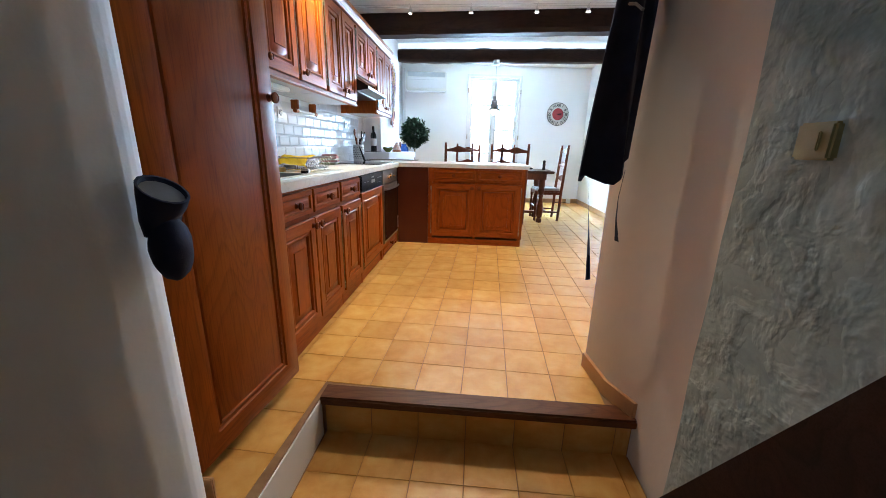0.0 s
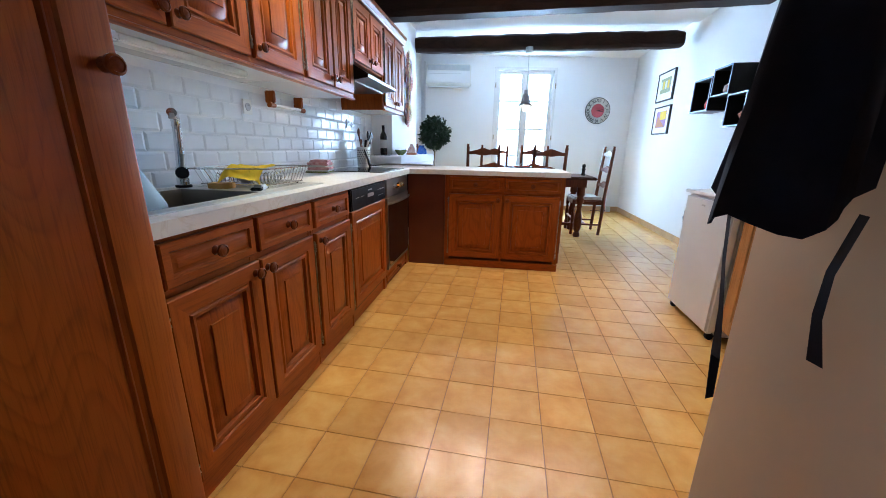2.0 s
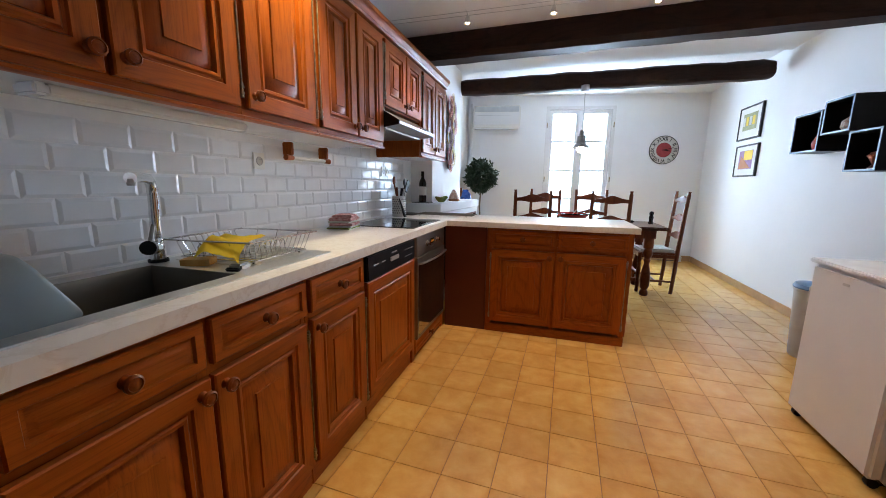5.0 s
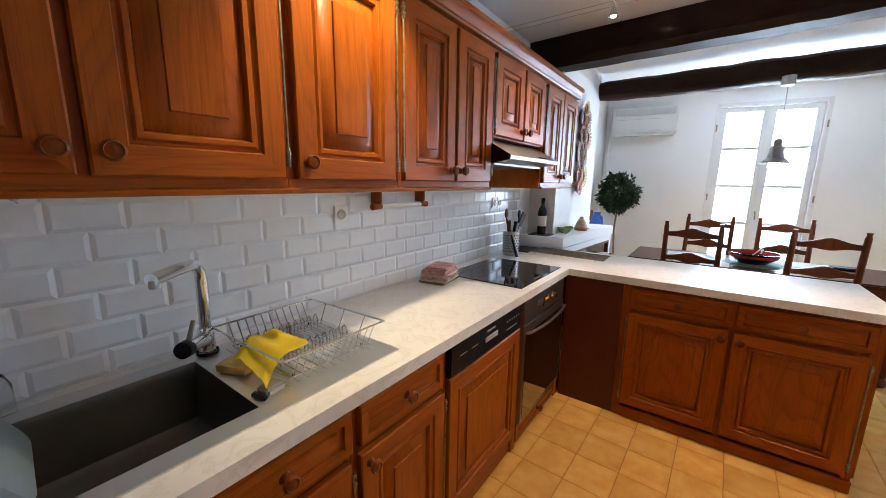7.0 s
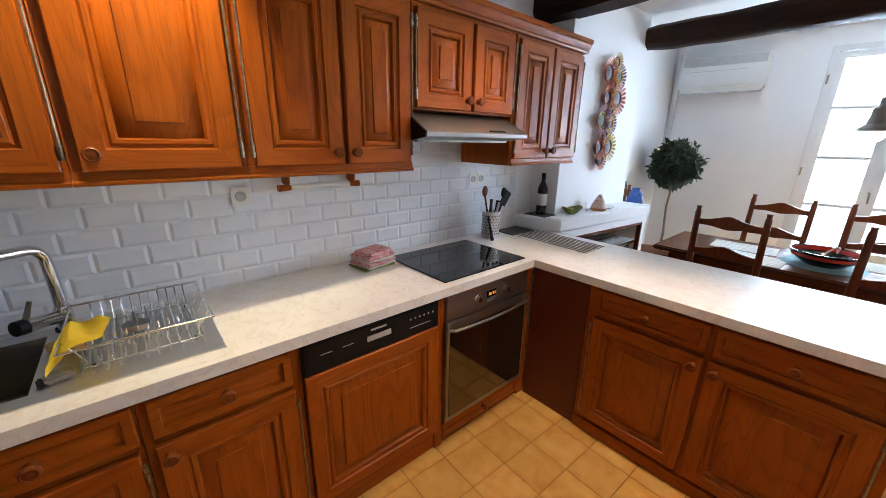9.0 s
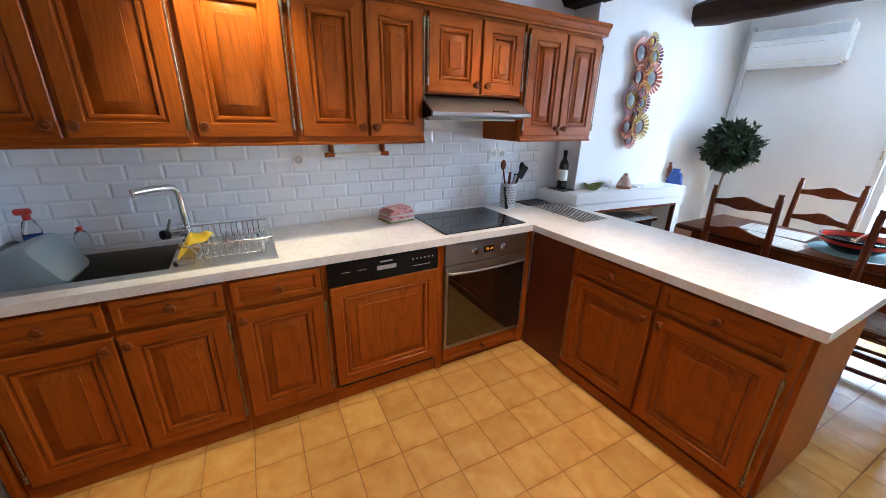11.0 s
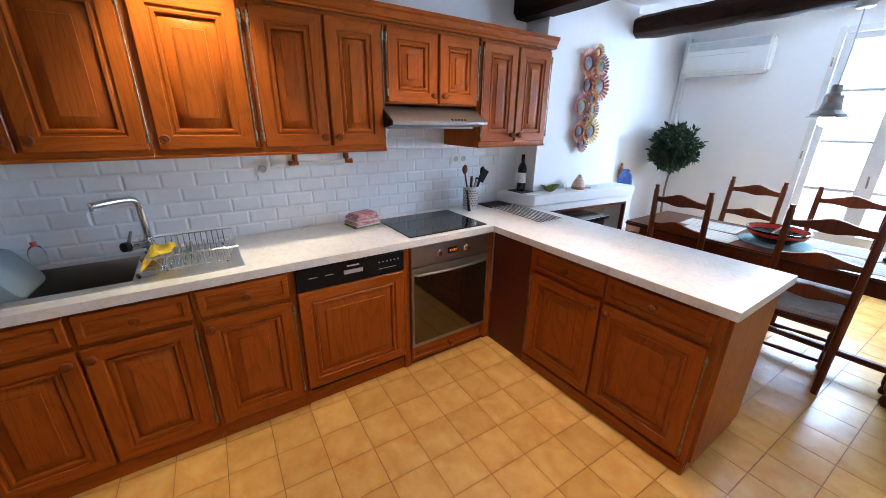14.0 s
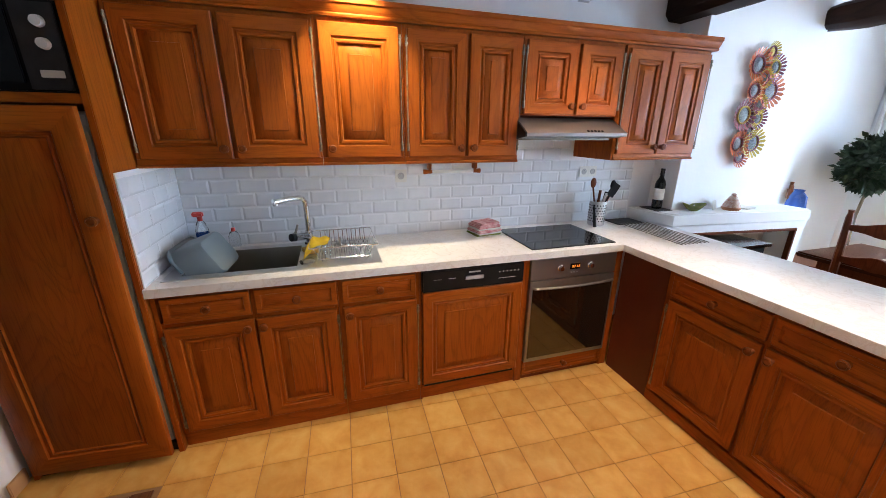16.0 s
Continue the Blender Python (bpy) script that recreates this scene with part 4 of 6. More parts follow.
# yellow cloth over the rack's corner
cl = bmesh.new()
N = 18
grid = []
for i in range(N + 1):
    row = []
    for j in range(N + 1):
        a, b = i / N, j / N
        x, y = 0.275 + 0.178 * a + 0.03 * (b - 0.5), 1.614 + 0.125 * b - 0.014 * a
        fall = 1.1 * max(0.0, 1.650 - y) + 0.7 * max(0.0, x - 0.425) * max(0.0, 1.4 - 1.5 * b) + 0.7 * max(0.0, 0.305 - x)
        z = 0.998 - fall + 0.006 * math.sin(5.0 * a + 3.0 * b) + 0.004 * math.sin(11 * b - 5 * a)
        z += 0.004 * noise.noise(Vector((x * 30, y * 30, 1)))
        row.append(cl.verts.new((x + 0.12 * max(0.0, 0.25 - b) * a, y, z)))
    grid.append(row)
for i in range(N):
    for j in range(N):
        cl.faces.new((grid[i][j], grid[i + 1][j], grid[i + 1][j + 1], grid[i][j + 1]))
bmesh.ops.solidify(cl, geom=cl.faces[:], thickness=0.003)
single("dish_cloth", cl, yellow_cloth, Matrix(), "yellow cloth draped over the dish rack", "cloth")
single("sponge", rough_up(boxes(((-0.045, -0.03, 0), (0.045, 0.03, 0.022))), 3, 0.003, 40), tan_sponge, pose(0.275, 1.622, 0.907, 0, 0, 25), "worn tan kitchen sponge on the sink edge", "sponge")
single("green_scourer", rough_up(boxes(((-0.05, -0.012, 0), (0.05, 0.012, 0.012))), 2, 0.003, 40), green_glaze, pose(0.36, 1.45, 0.722, 0, 0, 60), "green scouring pad in the sink bowl", "scourer")

# frosted basin leaning in the corner of the sink
bs = bmesh.new()
rings = []
for w, d, z, r in ((0.118, 0.078, 0.0, 0.03), (0.130, 0.090, 0.003, 0.036), (0.136, 0.096, 0.012, 0.04), (0.146, 0.108, 0.070, 0.05), (0.157, 0.120, 0.138, 0.06), (0.172, 0.134, 0.141, 0.07), (0.174, 0.136, 0.135, 0.07), (0.176, 0.138, 0.135, 0.07), (0.175, 0.137, 0.144, 0.07), (0.154, 0.117, 0.142, 0.058), (0.142, 0.104, 0.070, 0.048), (0.132, 0.092, 0.015, 0.038), (0.115, 0.075, 0.004, 0.03)):
    ring = []
    for cx, cy, a0 in ((w - r, d - r, 0), (-w + r, d - r, 90), (-w + r, -d + r, 180), (w - r, -d + r, 270)):
        for k in range(6):
            t = radians(a0 + 18 * k)
            ring.append(bs.verts.new((cx + r * math.cos(t), cy + r * math.sin(t), z)))
    rings.append(ring)
for a, b in zip(rings, rings[1:]):
    for i in range(24):
        bs.faces.new((a[i], a[(i + 1) % 24], b[(i + 1) % 24], b[i]))
bs.faces.new(list(reversed(rings[0]))), bs.faces.new(rings[-1])
bdown = Vector((-0.06, -0.86, -0.50)).normalized()
bside = (Vector((1, -0.06, 0)) - bdown * bdown.dot(Vector((1, -0.06, 0)))).normalized()
bup = bdown.cross(bside)
basin_m = Matrix.Translation((0.295, 1.185, 0.962)) @ Matrix((bside, bup, bdown)).transposed().to_4x4()
single("washing_up_basin", bs, frosted, basin_m, "frosted grey plastic basin tipped on its side in the sink", "basin")


def bottle(name, m, prof, material, cap, cap_prof, label, extra=None):
    u = thing(name, m, label, "bottle")
    part("body", turned(prof, None, 18), material, u)
    part("cap", turned(cap_prof, None, 14), cap, u)
    if extra:
        extra(u)
    return u


def trigger(u):
    part("trigger_head", boxes(((-0.012, -0.035, 0.195), (0.012, 0.02, 0.222)), bev=0.005), red_plastic, u, "red spray head")
    part("label", turned([(0.0335, 0.04), (0.0338, 0.042), (0.0338, 0.1), (0.0335, 0.102)], None, 18), blue_glaze, u, "dark blue label")


bottle("spray_bottle", pose(0.075, 1.045, 0.9055), [(0, 0), (0.03, 0), (0.033, 0.005), (0.033, 0.12), (0.022, 0.16), (0.012, 0.175), (0.012, 0.185)], clear_plastic, red_plastic, [(0.013, 0.172), (0.014, 0.198), (0, 0.2)], "clear spray bottle with a red head", trigger)
bottle("soap_bottle", pose(0.072, 1.20, 0.9005), [(0, 0), (0.028, 0), (0.03, 0.005), (0.03, 0.075), (0.02, 0.1), (0.01, 0.108)], clear_plastic, red_plastic, [(0.011, 0.105), (0.011, 0.125), (0, 0.126)], "small clear soap bottle with red print")


def folded(name, m, layers, label):
    u = thing(name, m, label, "towel")
    z = 0.0
    for k, (w, d, h, mat) in enumerate(layers):
        b = rough_up(boxes(((-w / 2, -d / 2, z), (w / 2, d / 2, z + h)), bev=h * 0.42), 2, 0.0035, 22)
        part("folded_cloth", b, mat, u, "", pose(0.004 * (k % 3 - 1), 0.005 * (k % 2), 0, 0, 0, 4 * (k % 3 - 1)))
        z += h * 0.9
    return u


folded("tea_towels", pose(0.15, 2.745, 0.903, 0, 0, 12), [(0.15, 0.19, 0.010, green_glaze), (0.15, 0.185, 0.014, pale_cloth), (0.155, 0.19, 0.016, pink_cloth), (0.145, 0.185, 0.016, pale_cloth), (0.15, 0.18, 0.02, pink_cloth), (0.13, 0.165, 0.018, pink_cloth)], "stack of folded pink and white tea towels on the worktop")


def utensil_pot():
    u = thing("utensil_holder", pose(0.125, 3.675, 0.9005) @ Matrix.Scale(1.15, 4), "perforated steel pot full of cooking utensils", "utensil holder")
    part("pot", turned([(0, 0), (0.05, 0), (0.052, 0.004), (0.052, 0.155), (0.050, 0.157), (0.049, 0.155), (0.049, 0.006), (0, 0.006)], None, 24), steel, u)
    holes = bmesh.new()
    for r in range(7):
        for k in range(18):
            a = 2 * math.pi * (k + 0.5 * (r % 2)) / 18
            lathe(holes, [(0, 0.0), (0.0048, 0.0), (0.0048, 0.0012), (0, 0.0012)], Matrix.Translation((0.0519 * math.cos(a), 0.0519 * math.sin(a), 0.03 + 0.017 * r)) @ pose(0, 0, 0, 0, 90, math.degrees(a)), 6)
    tagged(part("perforation", holes, black_plastic, u, "dark round holes"), "", "", "", "stuff")
    part("wooden_spoon", spoon(0.03, -0.02, 0.25, -0.05, -0.02), chair_wood, u, "wooden spoon")
    part("ladle", spoon(0.0, 0.02, 0.235, 0.01, 0.07), black_plastic, u, "black ladle")
    part("slotted_turner", boxes(((-0.004, -0.03, 0.0), (0.004, 0.03, 0.09)), bev=0.003), black_plastic, u, "black turner", pose(0.03, 0.055, 0.19, -28, 8, 0))
    part("turner_handle", bar([(0.0, 0.0, 0.02), (0.03, 0.055, 0.2)], 0.006, 8), black_plastic, u)
    part("rolling_handle", bar([(-0.01, 0.0, 0.02), (-0.03, 0.03, 0.22)], 0.009, 10), chair_wood, u, "wooden handle")
    part("red_handle", bar([(0.005, 0.01, 0.02), (0.02, 0.062, 0.2)], [0.006, 0.009], 10), copper, u, "red-brown handle")
    part("masher_handle", bar([(-0.005, 0.015, 0.02), (0.005, 0.05, 0.215)], [0.006, 0.011], 10), black_plastic, u)
    part("fork_handle", bar([(0.01, -0.01, 0.02), (0.035, 0.025, 0.21)], 0.007, 10), grey_plastic, u)
    return u


def spoon(x, y, h, lx, ly):
    bm = bar([(x * 0.3, y * 0.3, 0.02), (x + lx, y + ly, h)], 0.0055, 8)
    top = Vector((x + lx, y + ly, h))
    s = bmesh.ops.create_uvsphere(bm, u_segments=12, v_segments=8, radius=1.0)["verts"]
    for v in s:
        v.co = top + Vector((v.co.x * 0.009, v.co.y * 0.022, v.co.z * 0.033 + 0.022))
    return bm


utensil_pot()
single("spatula", bar([(0.215, 3.60, 0.905), (0.155, 3.615, 1.06)], [0.013, 0.006], 8), black_plastic, Matrix(), "black spatula leaning against the utensil pot", "spatula")

u = thing("cooling_rack", pose(0, 0, 0.9), "steel wire rack lying on the worktop", "rack")
for k in range(8):
    y = 3.835 + 0.031 * k
    part("wire", bar([(0.20 + 0.005 * k, y, 0.016), (0.76, y - 0.03, 0.016)], 0.0034, 6), dark_steel, u)
for x in (0.26, 0.47, 0.70):
    part("cross_wire", bar([(x, 3.81, 0.010), (x, 4.05, 0.010)], 0.003, 6), steel, u)
for x, y in ((0.26, 3.83), (0.26, 4.03), (0.70, 3.83), (0.70, 4.03)):
    part("foot", bar([(x, y, 0.0), (x, y, 0.01)], 0.004, 6), steel, u)
single("slate_board", boxes(((0.03, 3.83, 0.9005), (0.20, 4.07, 0.907)), bev=0.002), slate, Matrix(), "black slate board on the worktop", "board")

# sockets and the roll holder
def socket(y, z, n, label):
    u = thing("socket", pose(0.011, y, z), label, "socket")
    for k in range(n):
        part("plate", boxes(((0, -0.04 + 0.075 * k, -0.04), (0.008, 0.035 + 0.075 * k, 0.04)), bev=0.003), white_plastic, u)
        part("well", turned([(0.022, 0.0), (0.021, 0.003), (0.018, 0.0035), (0.016, 0.001), (0, 0.001)], pose(0.008, -0.002 + 0.075 * k, 0, 0, 90, 0), 18), grey_plastic, u)
        part("earth_pin", bar([(0.008, -0.002 + 0.075 * k, 0.008), (0.017, -0.002 + 0.075 * k, 0.008)], 0.003, 6), chrome, u)


socket(2.206, 1.29, 1, "white wall socket on the metro tiles")
socket(3.60, 1.288, 2, "double white wall socket below the cooker hood")
u = thing("roll_holder", pose(0, 0, 0), "wooden kitchen-roll holder under the wall cabinet", "roll holder")
for y in (2.385, 2.70):
    part("bracket", boxes(((0.014, y - 0.010, 1.33), (0.076, y + 0.010, 1.40)), bev=0.005), oak_v, u)
    part("rod_end", bar([(0.06, y - 0.04 if y < 2.5 else y - 0.015, 1.318), (0.06, y + 0.015 if y < 2.5 else y + 0.035, 1.318)], [0.016, 0.012] if y < 2.5 else [0.012, 0.016], 12), oak_h, u)
part("rod", bar([(0.06, 2.395, 1.318), (0.06, 2.69, 1.318)], 0.011, 10), white_plastic, u, "pale cardboard tube")
u = thing("strip_light", pose(0, 0, 0), "slim white strip light under the wall cabinet", "light")
part("casing", boxes(((0.20, 1.30, 1.385), (0.26, 1.90, 1.4125)), bev=0.006), white_plastic, u)
part("end_cap", boxes(((0.19, 1.27, 1.383), (0.27, 1.30, 1.4125)), bev=0.006), white_enamel, u)

# ---- fireplace ----
u = thing("mantel", pose(0, 0, 0), "white plastered fireplace mantel with a brown-edged hearth", "fireplace")
slabm = prism([(0.002, 4.075), (0.10, 4.08), (0.33, 4.15), (0.358, 4.172), (0.368, 4.21), (0.487, 5.435), (0.002, 5.435)], 0.9015, 0.998)
bmesh.ops.bevel(slabm, geom=[e for e in slabm.edges if abs(e.verts[0].co.z - e.verts[1].co.z) < 1e-4], offset=0.010, segments=3, affect="EDGES")
part("shelf", slabm, wall_paint, u)
part("fascia", prism([(0.28, 4.19), (0.352, 4.19), (0.474, 5.435), (0.38, 5.435)], 0.845, 0.9005), wall_paint, u)
part("side_post", boxes(((0.24, 5.36, 0.0), (0.47, 5.435, 0.845))), wall_paint, u)
part("edge_strip", prism([(0.325, 4.19), (0.356, 4.19), (0.471, 5.337), (0.435, 5.337)], 0.825, 0.8445), chair_wood, u, "brown wooden edging")
part("edge_post", boxes(((0.435, 5.338, 0.0), (0.474, 5.359, 0.8445)), bev=0.003), chair_wood, u, "brown wooden edging")
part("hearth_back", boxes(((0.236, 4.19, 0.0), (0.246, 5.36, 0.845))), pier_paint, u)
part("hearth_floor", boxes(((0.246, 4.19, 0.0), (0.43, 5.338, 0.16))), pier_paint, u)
u = thing("tray_table", pose(0.05, 0, 0), "black lacquered box with a chrome edge in the hearth", "box")
part("top", boxes(((0.21, 4.35, 0.775), (0.56, 4.86, 0.795)), bev=0.003), black_glaze, u)
part("edge", boxes(((0.562, 4.35, 0.772), (0.568, 4.86, 0.797))), chrome, u, "chrome edge")
part("body", boxes(((0.23, 4.37, 0.161), (0.54, 4.84, 0.774))), black_plastic, u)
single("slate_coaster", boxes(((0.065, 4.13, 0.9985), (0.245, 4.285 - 0.012, 1.004)), bev=0.001), slate, Matrix(), "black slate under the wine bottle", "slate")


def wine(u):
    part("label", turned([(0.0372, 0.07), (0.0375, 0.072), (0.0375, 0.155), (0.0372, 0.157)], None, 20), paper, u, "cream paper label")


bottle("wine_bottle", pose(0.155, 4.205, 1.0042), [(0, 0.01), (0.03, 0), (0.036, 0.004), (0.037, 0.02), (0.037, 0.19), (0.03, 0.215), (0.0155, 0.24), (0.0145, 0.30), (0, 0.30)], wine_glass, black_plastic, [(0.0152, 0.25), (0.0155, 0.306), (0, 0.308)], "dark wine bottle with a cream label on slate", wine)
lb = bmesh.new()
prof = [(0, 0), (0.03, 0), (0.05, 0.012), (0.085, 0.04), (0.082, 0.043), (0.045, 0.017), (0, 0.01)]
lathe(lb, prof, None, 24)
for v in lb.verts:
    v.co.y *= 0.75
    v.co.z += 0.012 * math.cos(2 * math.atan2(v.co.y, v.co.x)) * (v.co.xy.length / 0.085) ** 2 + (0.008 if v.co.xy.length > 0.05 else 0)
single("leaf_dish", lb, green_glaze, pose(0.285, 4.43, 0.9985, 0, 0, 70), "green glazed leaf-shaped dish on the mantel", "dish")
single("folded_card", boxes(((-0.001, -0.02, 0), (0.001, 0.02, 0.03))), paper, pose(0.275, 4.43, 1.012, 0, 18, 30), "small printed card in the leaf dish", "card")
u = thing("clay_pot", pose(0.335, 4.755, 0.9985), "small patterned clay pot with a cone lid", "pot")
part("foot_ring", turned([(0, 0), (0.055, 0), (0.062, 0.01), (0.062, 0.024), (0, 0.024)], None, 22), terracotta, u)
part("lid", turned([(0.060, 0.0245), (0.058, 0.04), (0.04, 0.08), (0.024, 0.108), (0.017, 0.112), (0.019, 0.124), (0.010, 0.13), (0, 0.13)], None, 22), clay_mix, u, "patterned lid")
single("white_card", boxes(((-0.001, -0.035, 0), (0.001, 0.035, 0.075))), paper, pose(0.30, 4.63, 0.9985, 0, -10, 20), "white card propped on the mantel", "card")
single("booklet", boxes(((-0.05, -0.07, 0), (0.05, 0.07, 0.012)), bev=0.002), paper, pose(0.32, 4.93, 0.9985, 0, 0, 12), "small white booklet on the mantel", "book")


# rosettes on the chimney breast
def rosette(u, y, z, r, rim_mat, mid_mat):
    petals = bmesh.new()
    r, n = 1.27 * r, 20
    hub = [petals.verts.new((0.010, 0.38 * r * math.cos(2 * math.pi * k / n), 0.38 * r * math.sin(2 * math.pi * k / n))) for k in range(n)]
    for k in range(n):
        a0, a1 = 2 * math.pi * (k + 0.14) / n, 2 * math.pi * (k + 0.86) / n
        am = (a0 + a1) / 2
        pts = [(0.95 * r, a1, 0.036), (1.04 * r, am, 0.042), (0.95 * r, a0, 0.036)]
        f = petals.faces.new([hub[k], hub[(k + 1) % n]] + [petals.verts.new((h, d * math.cos(a), d * math.sin(a))) for d, a, h in pts])
    bmesh.ops.solidify(petals, geom=petals.faces[:], thickness=0.003)
    ro = part("rosette", petals, rim_mat, u, "", pose(0, y, z))
    part("boss", turned([(0.45 * r, 0.006), (0.44 * r, 0.020), (0.25 * r, 0.027), (0, 0.029)], pose(0, 0, 0, 0, 90, 0), 18), mid_mat, ro)
    part("bead_ring", bar([(0.026, 0.52 * r * math.cos(a), 0.52 * r * math.sin(a)) for a in (2 * math.pi * i / 20 for i in range(20))], 0.006, 6, True), purple_enamel if rim_mat is not purple_enamel else yellow_enamel, ro)


u = thing("wall_ornament", pose(0.24, 0, 0), "wall ornament of painted metal flower rosettes", "wall ornament")
for y, z, r, a, b in ((4.865, 2.13, 0.052, yellow_enamel, yellow_enamel), (4.76, 2.04, 0.088, orange_enamel, silver_bead), (4.93, 2.03, 0.072, purple_enamel, silver_bead), (4.855, 1.955, 0.055, yellow_enamel, silver_bead),
                      (4.78, 1.87, 0.070, orange_enamel, silver_bead), (4.945, 1.87, 0.095, orange_enamel, silver_bead), (4.86, 1.775, 0.058, yellow_enamel, silver_bead), (4.735, 1.70, 0.090, purple_enamel, silver_bead),
                      (4.885, 1.68, 0.066, purple_enamel, silver_bead), (4.83, 1.585, 0.05, yellow_enamel, silver_bead), (4.745, 1.495, 0.075, orange_enamel, silver_bead), (4.90, 1.50, 0.088, yellow_enamel, silver_bead), (4.795, 1.395, 0.062, orange_enamel, silver_bead)):
    rosette(u, y + 0.01, z, r, a, b)

# ---- dining end ----
u = thing("air_conditioner", far_m @ pose(0.09, 0, 2.05) @ Matrix.Diagonal((0.93, 1.12, 1.09, 1)), "white wall-mounted air conditioner", "air conditioner")
part("casing", boxes(((0, -0.20, 0.03), (0.80, 0.0, 0.335)), bev=0.018), white_plastic, u)
part("front_panel", boxes(((0.02, -0.212, 0.07), (0.78, -0.201, 0.235)), bev=0.005), white_enamel, u)
part("air_intake", boxes(((0.03, -0.206, 0.245), (0.77, -0.2005, 0.318)), bev=0.002), grille_grey, u, "grey intake grille")
part("air_slot", boxes(((0.06, -0.2145, 0.195), (0.62, -0.2122, 0.199))), grey_plastic, u)
part("flap", boxes(((0.03, -0.19, 0.012), (0.77, -0.10, 0.029)), bev=0.004), white_enamel, u)
part("pipe_cover", boxes(((-0.055, -0.05, -0.6), (-0.02, 0.0, 0.40)), bev=0.006), white_enamel, u)


def bay_tree():
    u = thing("bay_tree", pose(0.325, 6.40, 0), "clipped bay tree with a ball of dark leaves", "tree")
    part("pot", turned([(0, 0), (0.13, 0), (0.135, 0.01), (0.17, 0.27), (0.18, 0.275), (0.18, 0.31), (0.165, 0.31), (0.15, 0.27), (0, 0.27)], None, 24), terracotta, u)
    part("trunk", bar([(0, 0, 0.26), (0.012, -0.01, 0.55), (-0.012, 0.008, 0.85), (0.006, 0, 1.1), (0, 0, 1.35)], [0.016, 0.013, 0.012, 0.011, 0.006], 8), bark, u)
    rng = random.Random(4)
    limbs = bmesh.new()
    lv = bmesh.new()
    for k in range(26):
        d = Vector((rng.gauss(0, 1), rng.gauss(0, 1), rng.gauss(0.1, 1))).normalized()
        tube(limbs, [(0, 0, 1.12 + 0.12 * rng.random()), Vector((0, 0, 1.26)) + d * 0.2], [0.006, 0.002], 5)
    part("limbs", limbs, bark, u)
    for k in range(2000):
        d = Vector((rng.gauss(0, 1), rng.gauss(0, 1), rng.gauss(0, 1))).normalized()
        rad = 0.222 * (1 + 0.30 * noise.noise(d * 2.6)) * rng.uniform(0.6, 1.0) * (1.0 if d.z > -0.5 else 0.88)
        c = Vector((0, 0, 1.30)) + d * rad
        out = (0.7 * d + Vector((rng.gauss(0, 0.7), rng.gauss(0, 0.7), rng.gauss(-0.3, 0.6)))).normalized()
        side = out.cross(Vector((rng.gauss(0, 1), rng.gauss(0, 1), rng.gauss(0, 1)))).normalized()
        up = side.cross(out)
        ln, wd = rng.uniform(0.05, 0.085), rng.uniform(0.013, 0.021)
        a, b = lv.verts.new(c), lv.verts.new(c + out * ln - up * 0.006)
        m1, m2 = lv.verts.new(c + out * ln * 0.5 + side * wd + up * 0.004), lv.verts.new(c + out * ln * 0.5 - side * wd + up * 0.004)
        mid = lv.verts.new(c + out * ln * 0.5 - up * 0.002)
        for f in ((a, m1, mid), (m1, b, mid), (b, m2, mid), (m2, a, mid)):
            lv.faces.new(f)
    for v in lv.verts:
        v.co.z = 1.30 + (v.co.z - 1.30) * 1.08
    crown = part("crown", lv, leaf_green, u)
    tagged(crown, "", "", "", "stuff")


bay_tree()

TT = 0.77
u = thing("dining_table", pose(0, 0, 0), "long dark-stained wooden dining table with turned legs", "table")
part("tabletop", boxes(((0.73, 4.93, TT - 0.035), (2.60, 5.66, TT)), bev=0.010), table_wood, u)
part("apron", boxes(((0.83, 5.01, TT - 0.13), (2.50, 5.03, TT - 0.036)), ((0.83, 5.56, TT - 0.13), (2.50, 5.58, TT - 0.036)), ((0.83, 5.03, TT - 0.13), (0.85, 5.56, TT - 0.036)), ((2.48, 5.03, TT - 0.13), (2.50, 5.56, TT - 0.036))), chair_wood, u)
LEG = [(0, 0), (0.035, 0), (0.045, 0.02), (0.04, 0.05), (0.028, 0.07), (0.045, 0.10), (0.052, 0.18), (0.045, 0.27), (0.026, 0.36), (0.036, 0.40), (0.028, 0.42), (0.045, 0.45), (0.05, 0.48), (0.035, 0.52), (0.048, 0.535), (0.048, TT - 0.04), (0, TT - 0.04)]
for x in (0.88, 2.45):
    for y in (5.06, 5.53):
        part("leg", turned(LEG, pose(x, y, 0), 18), chair_wood, u, "turned leg")
part("stretcher", boxes(((0.87, 5.275, 0.10), (2.46, 5.315, 0.14)), bev=0.004), chair_wood, u)
for x in (0.88, 2.45):
    part("cross_stretcher", boxes(((x - 0.02, 5.09, 0.10), (x + 0.02, 5.50, 0.14)), bev=0.004), chair_wood, u)


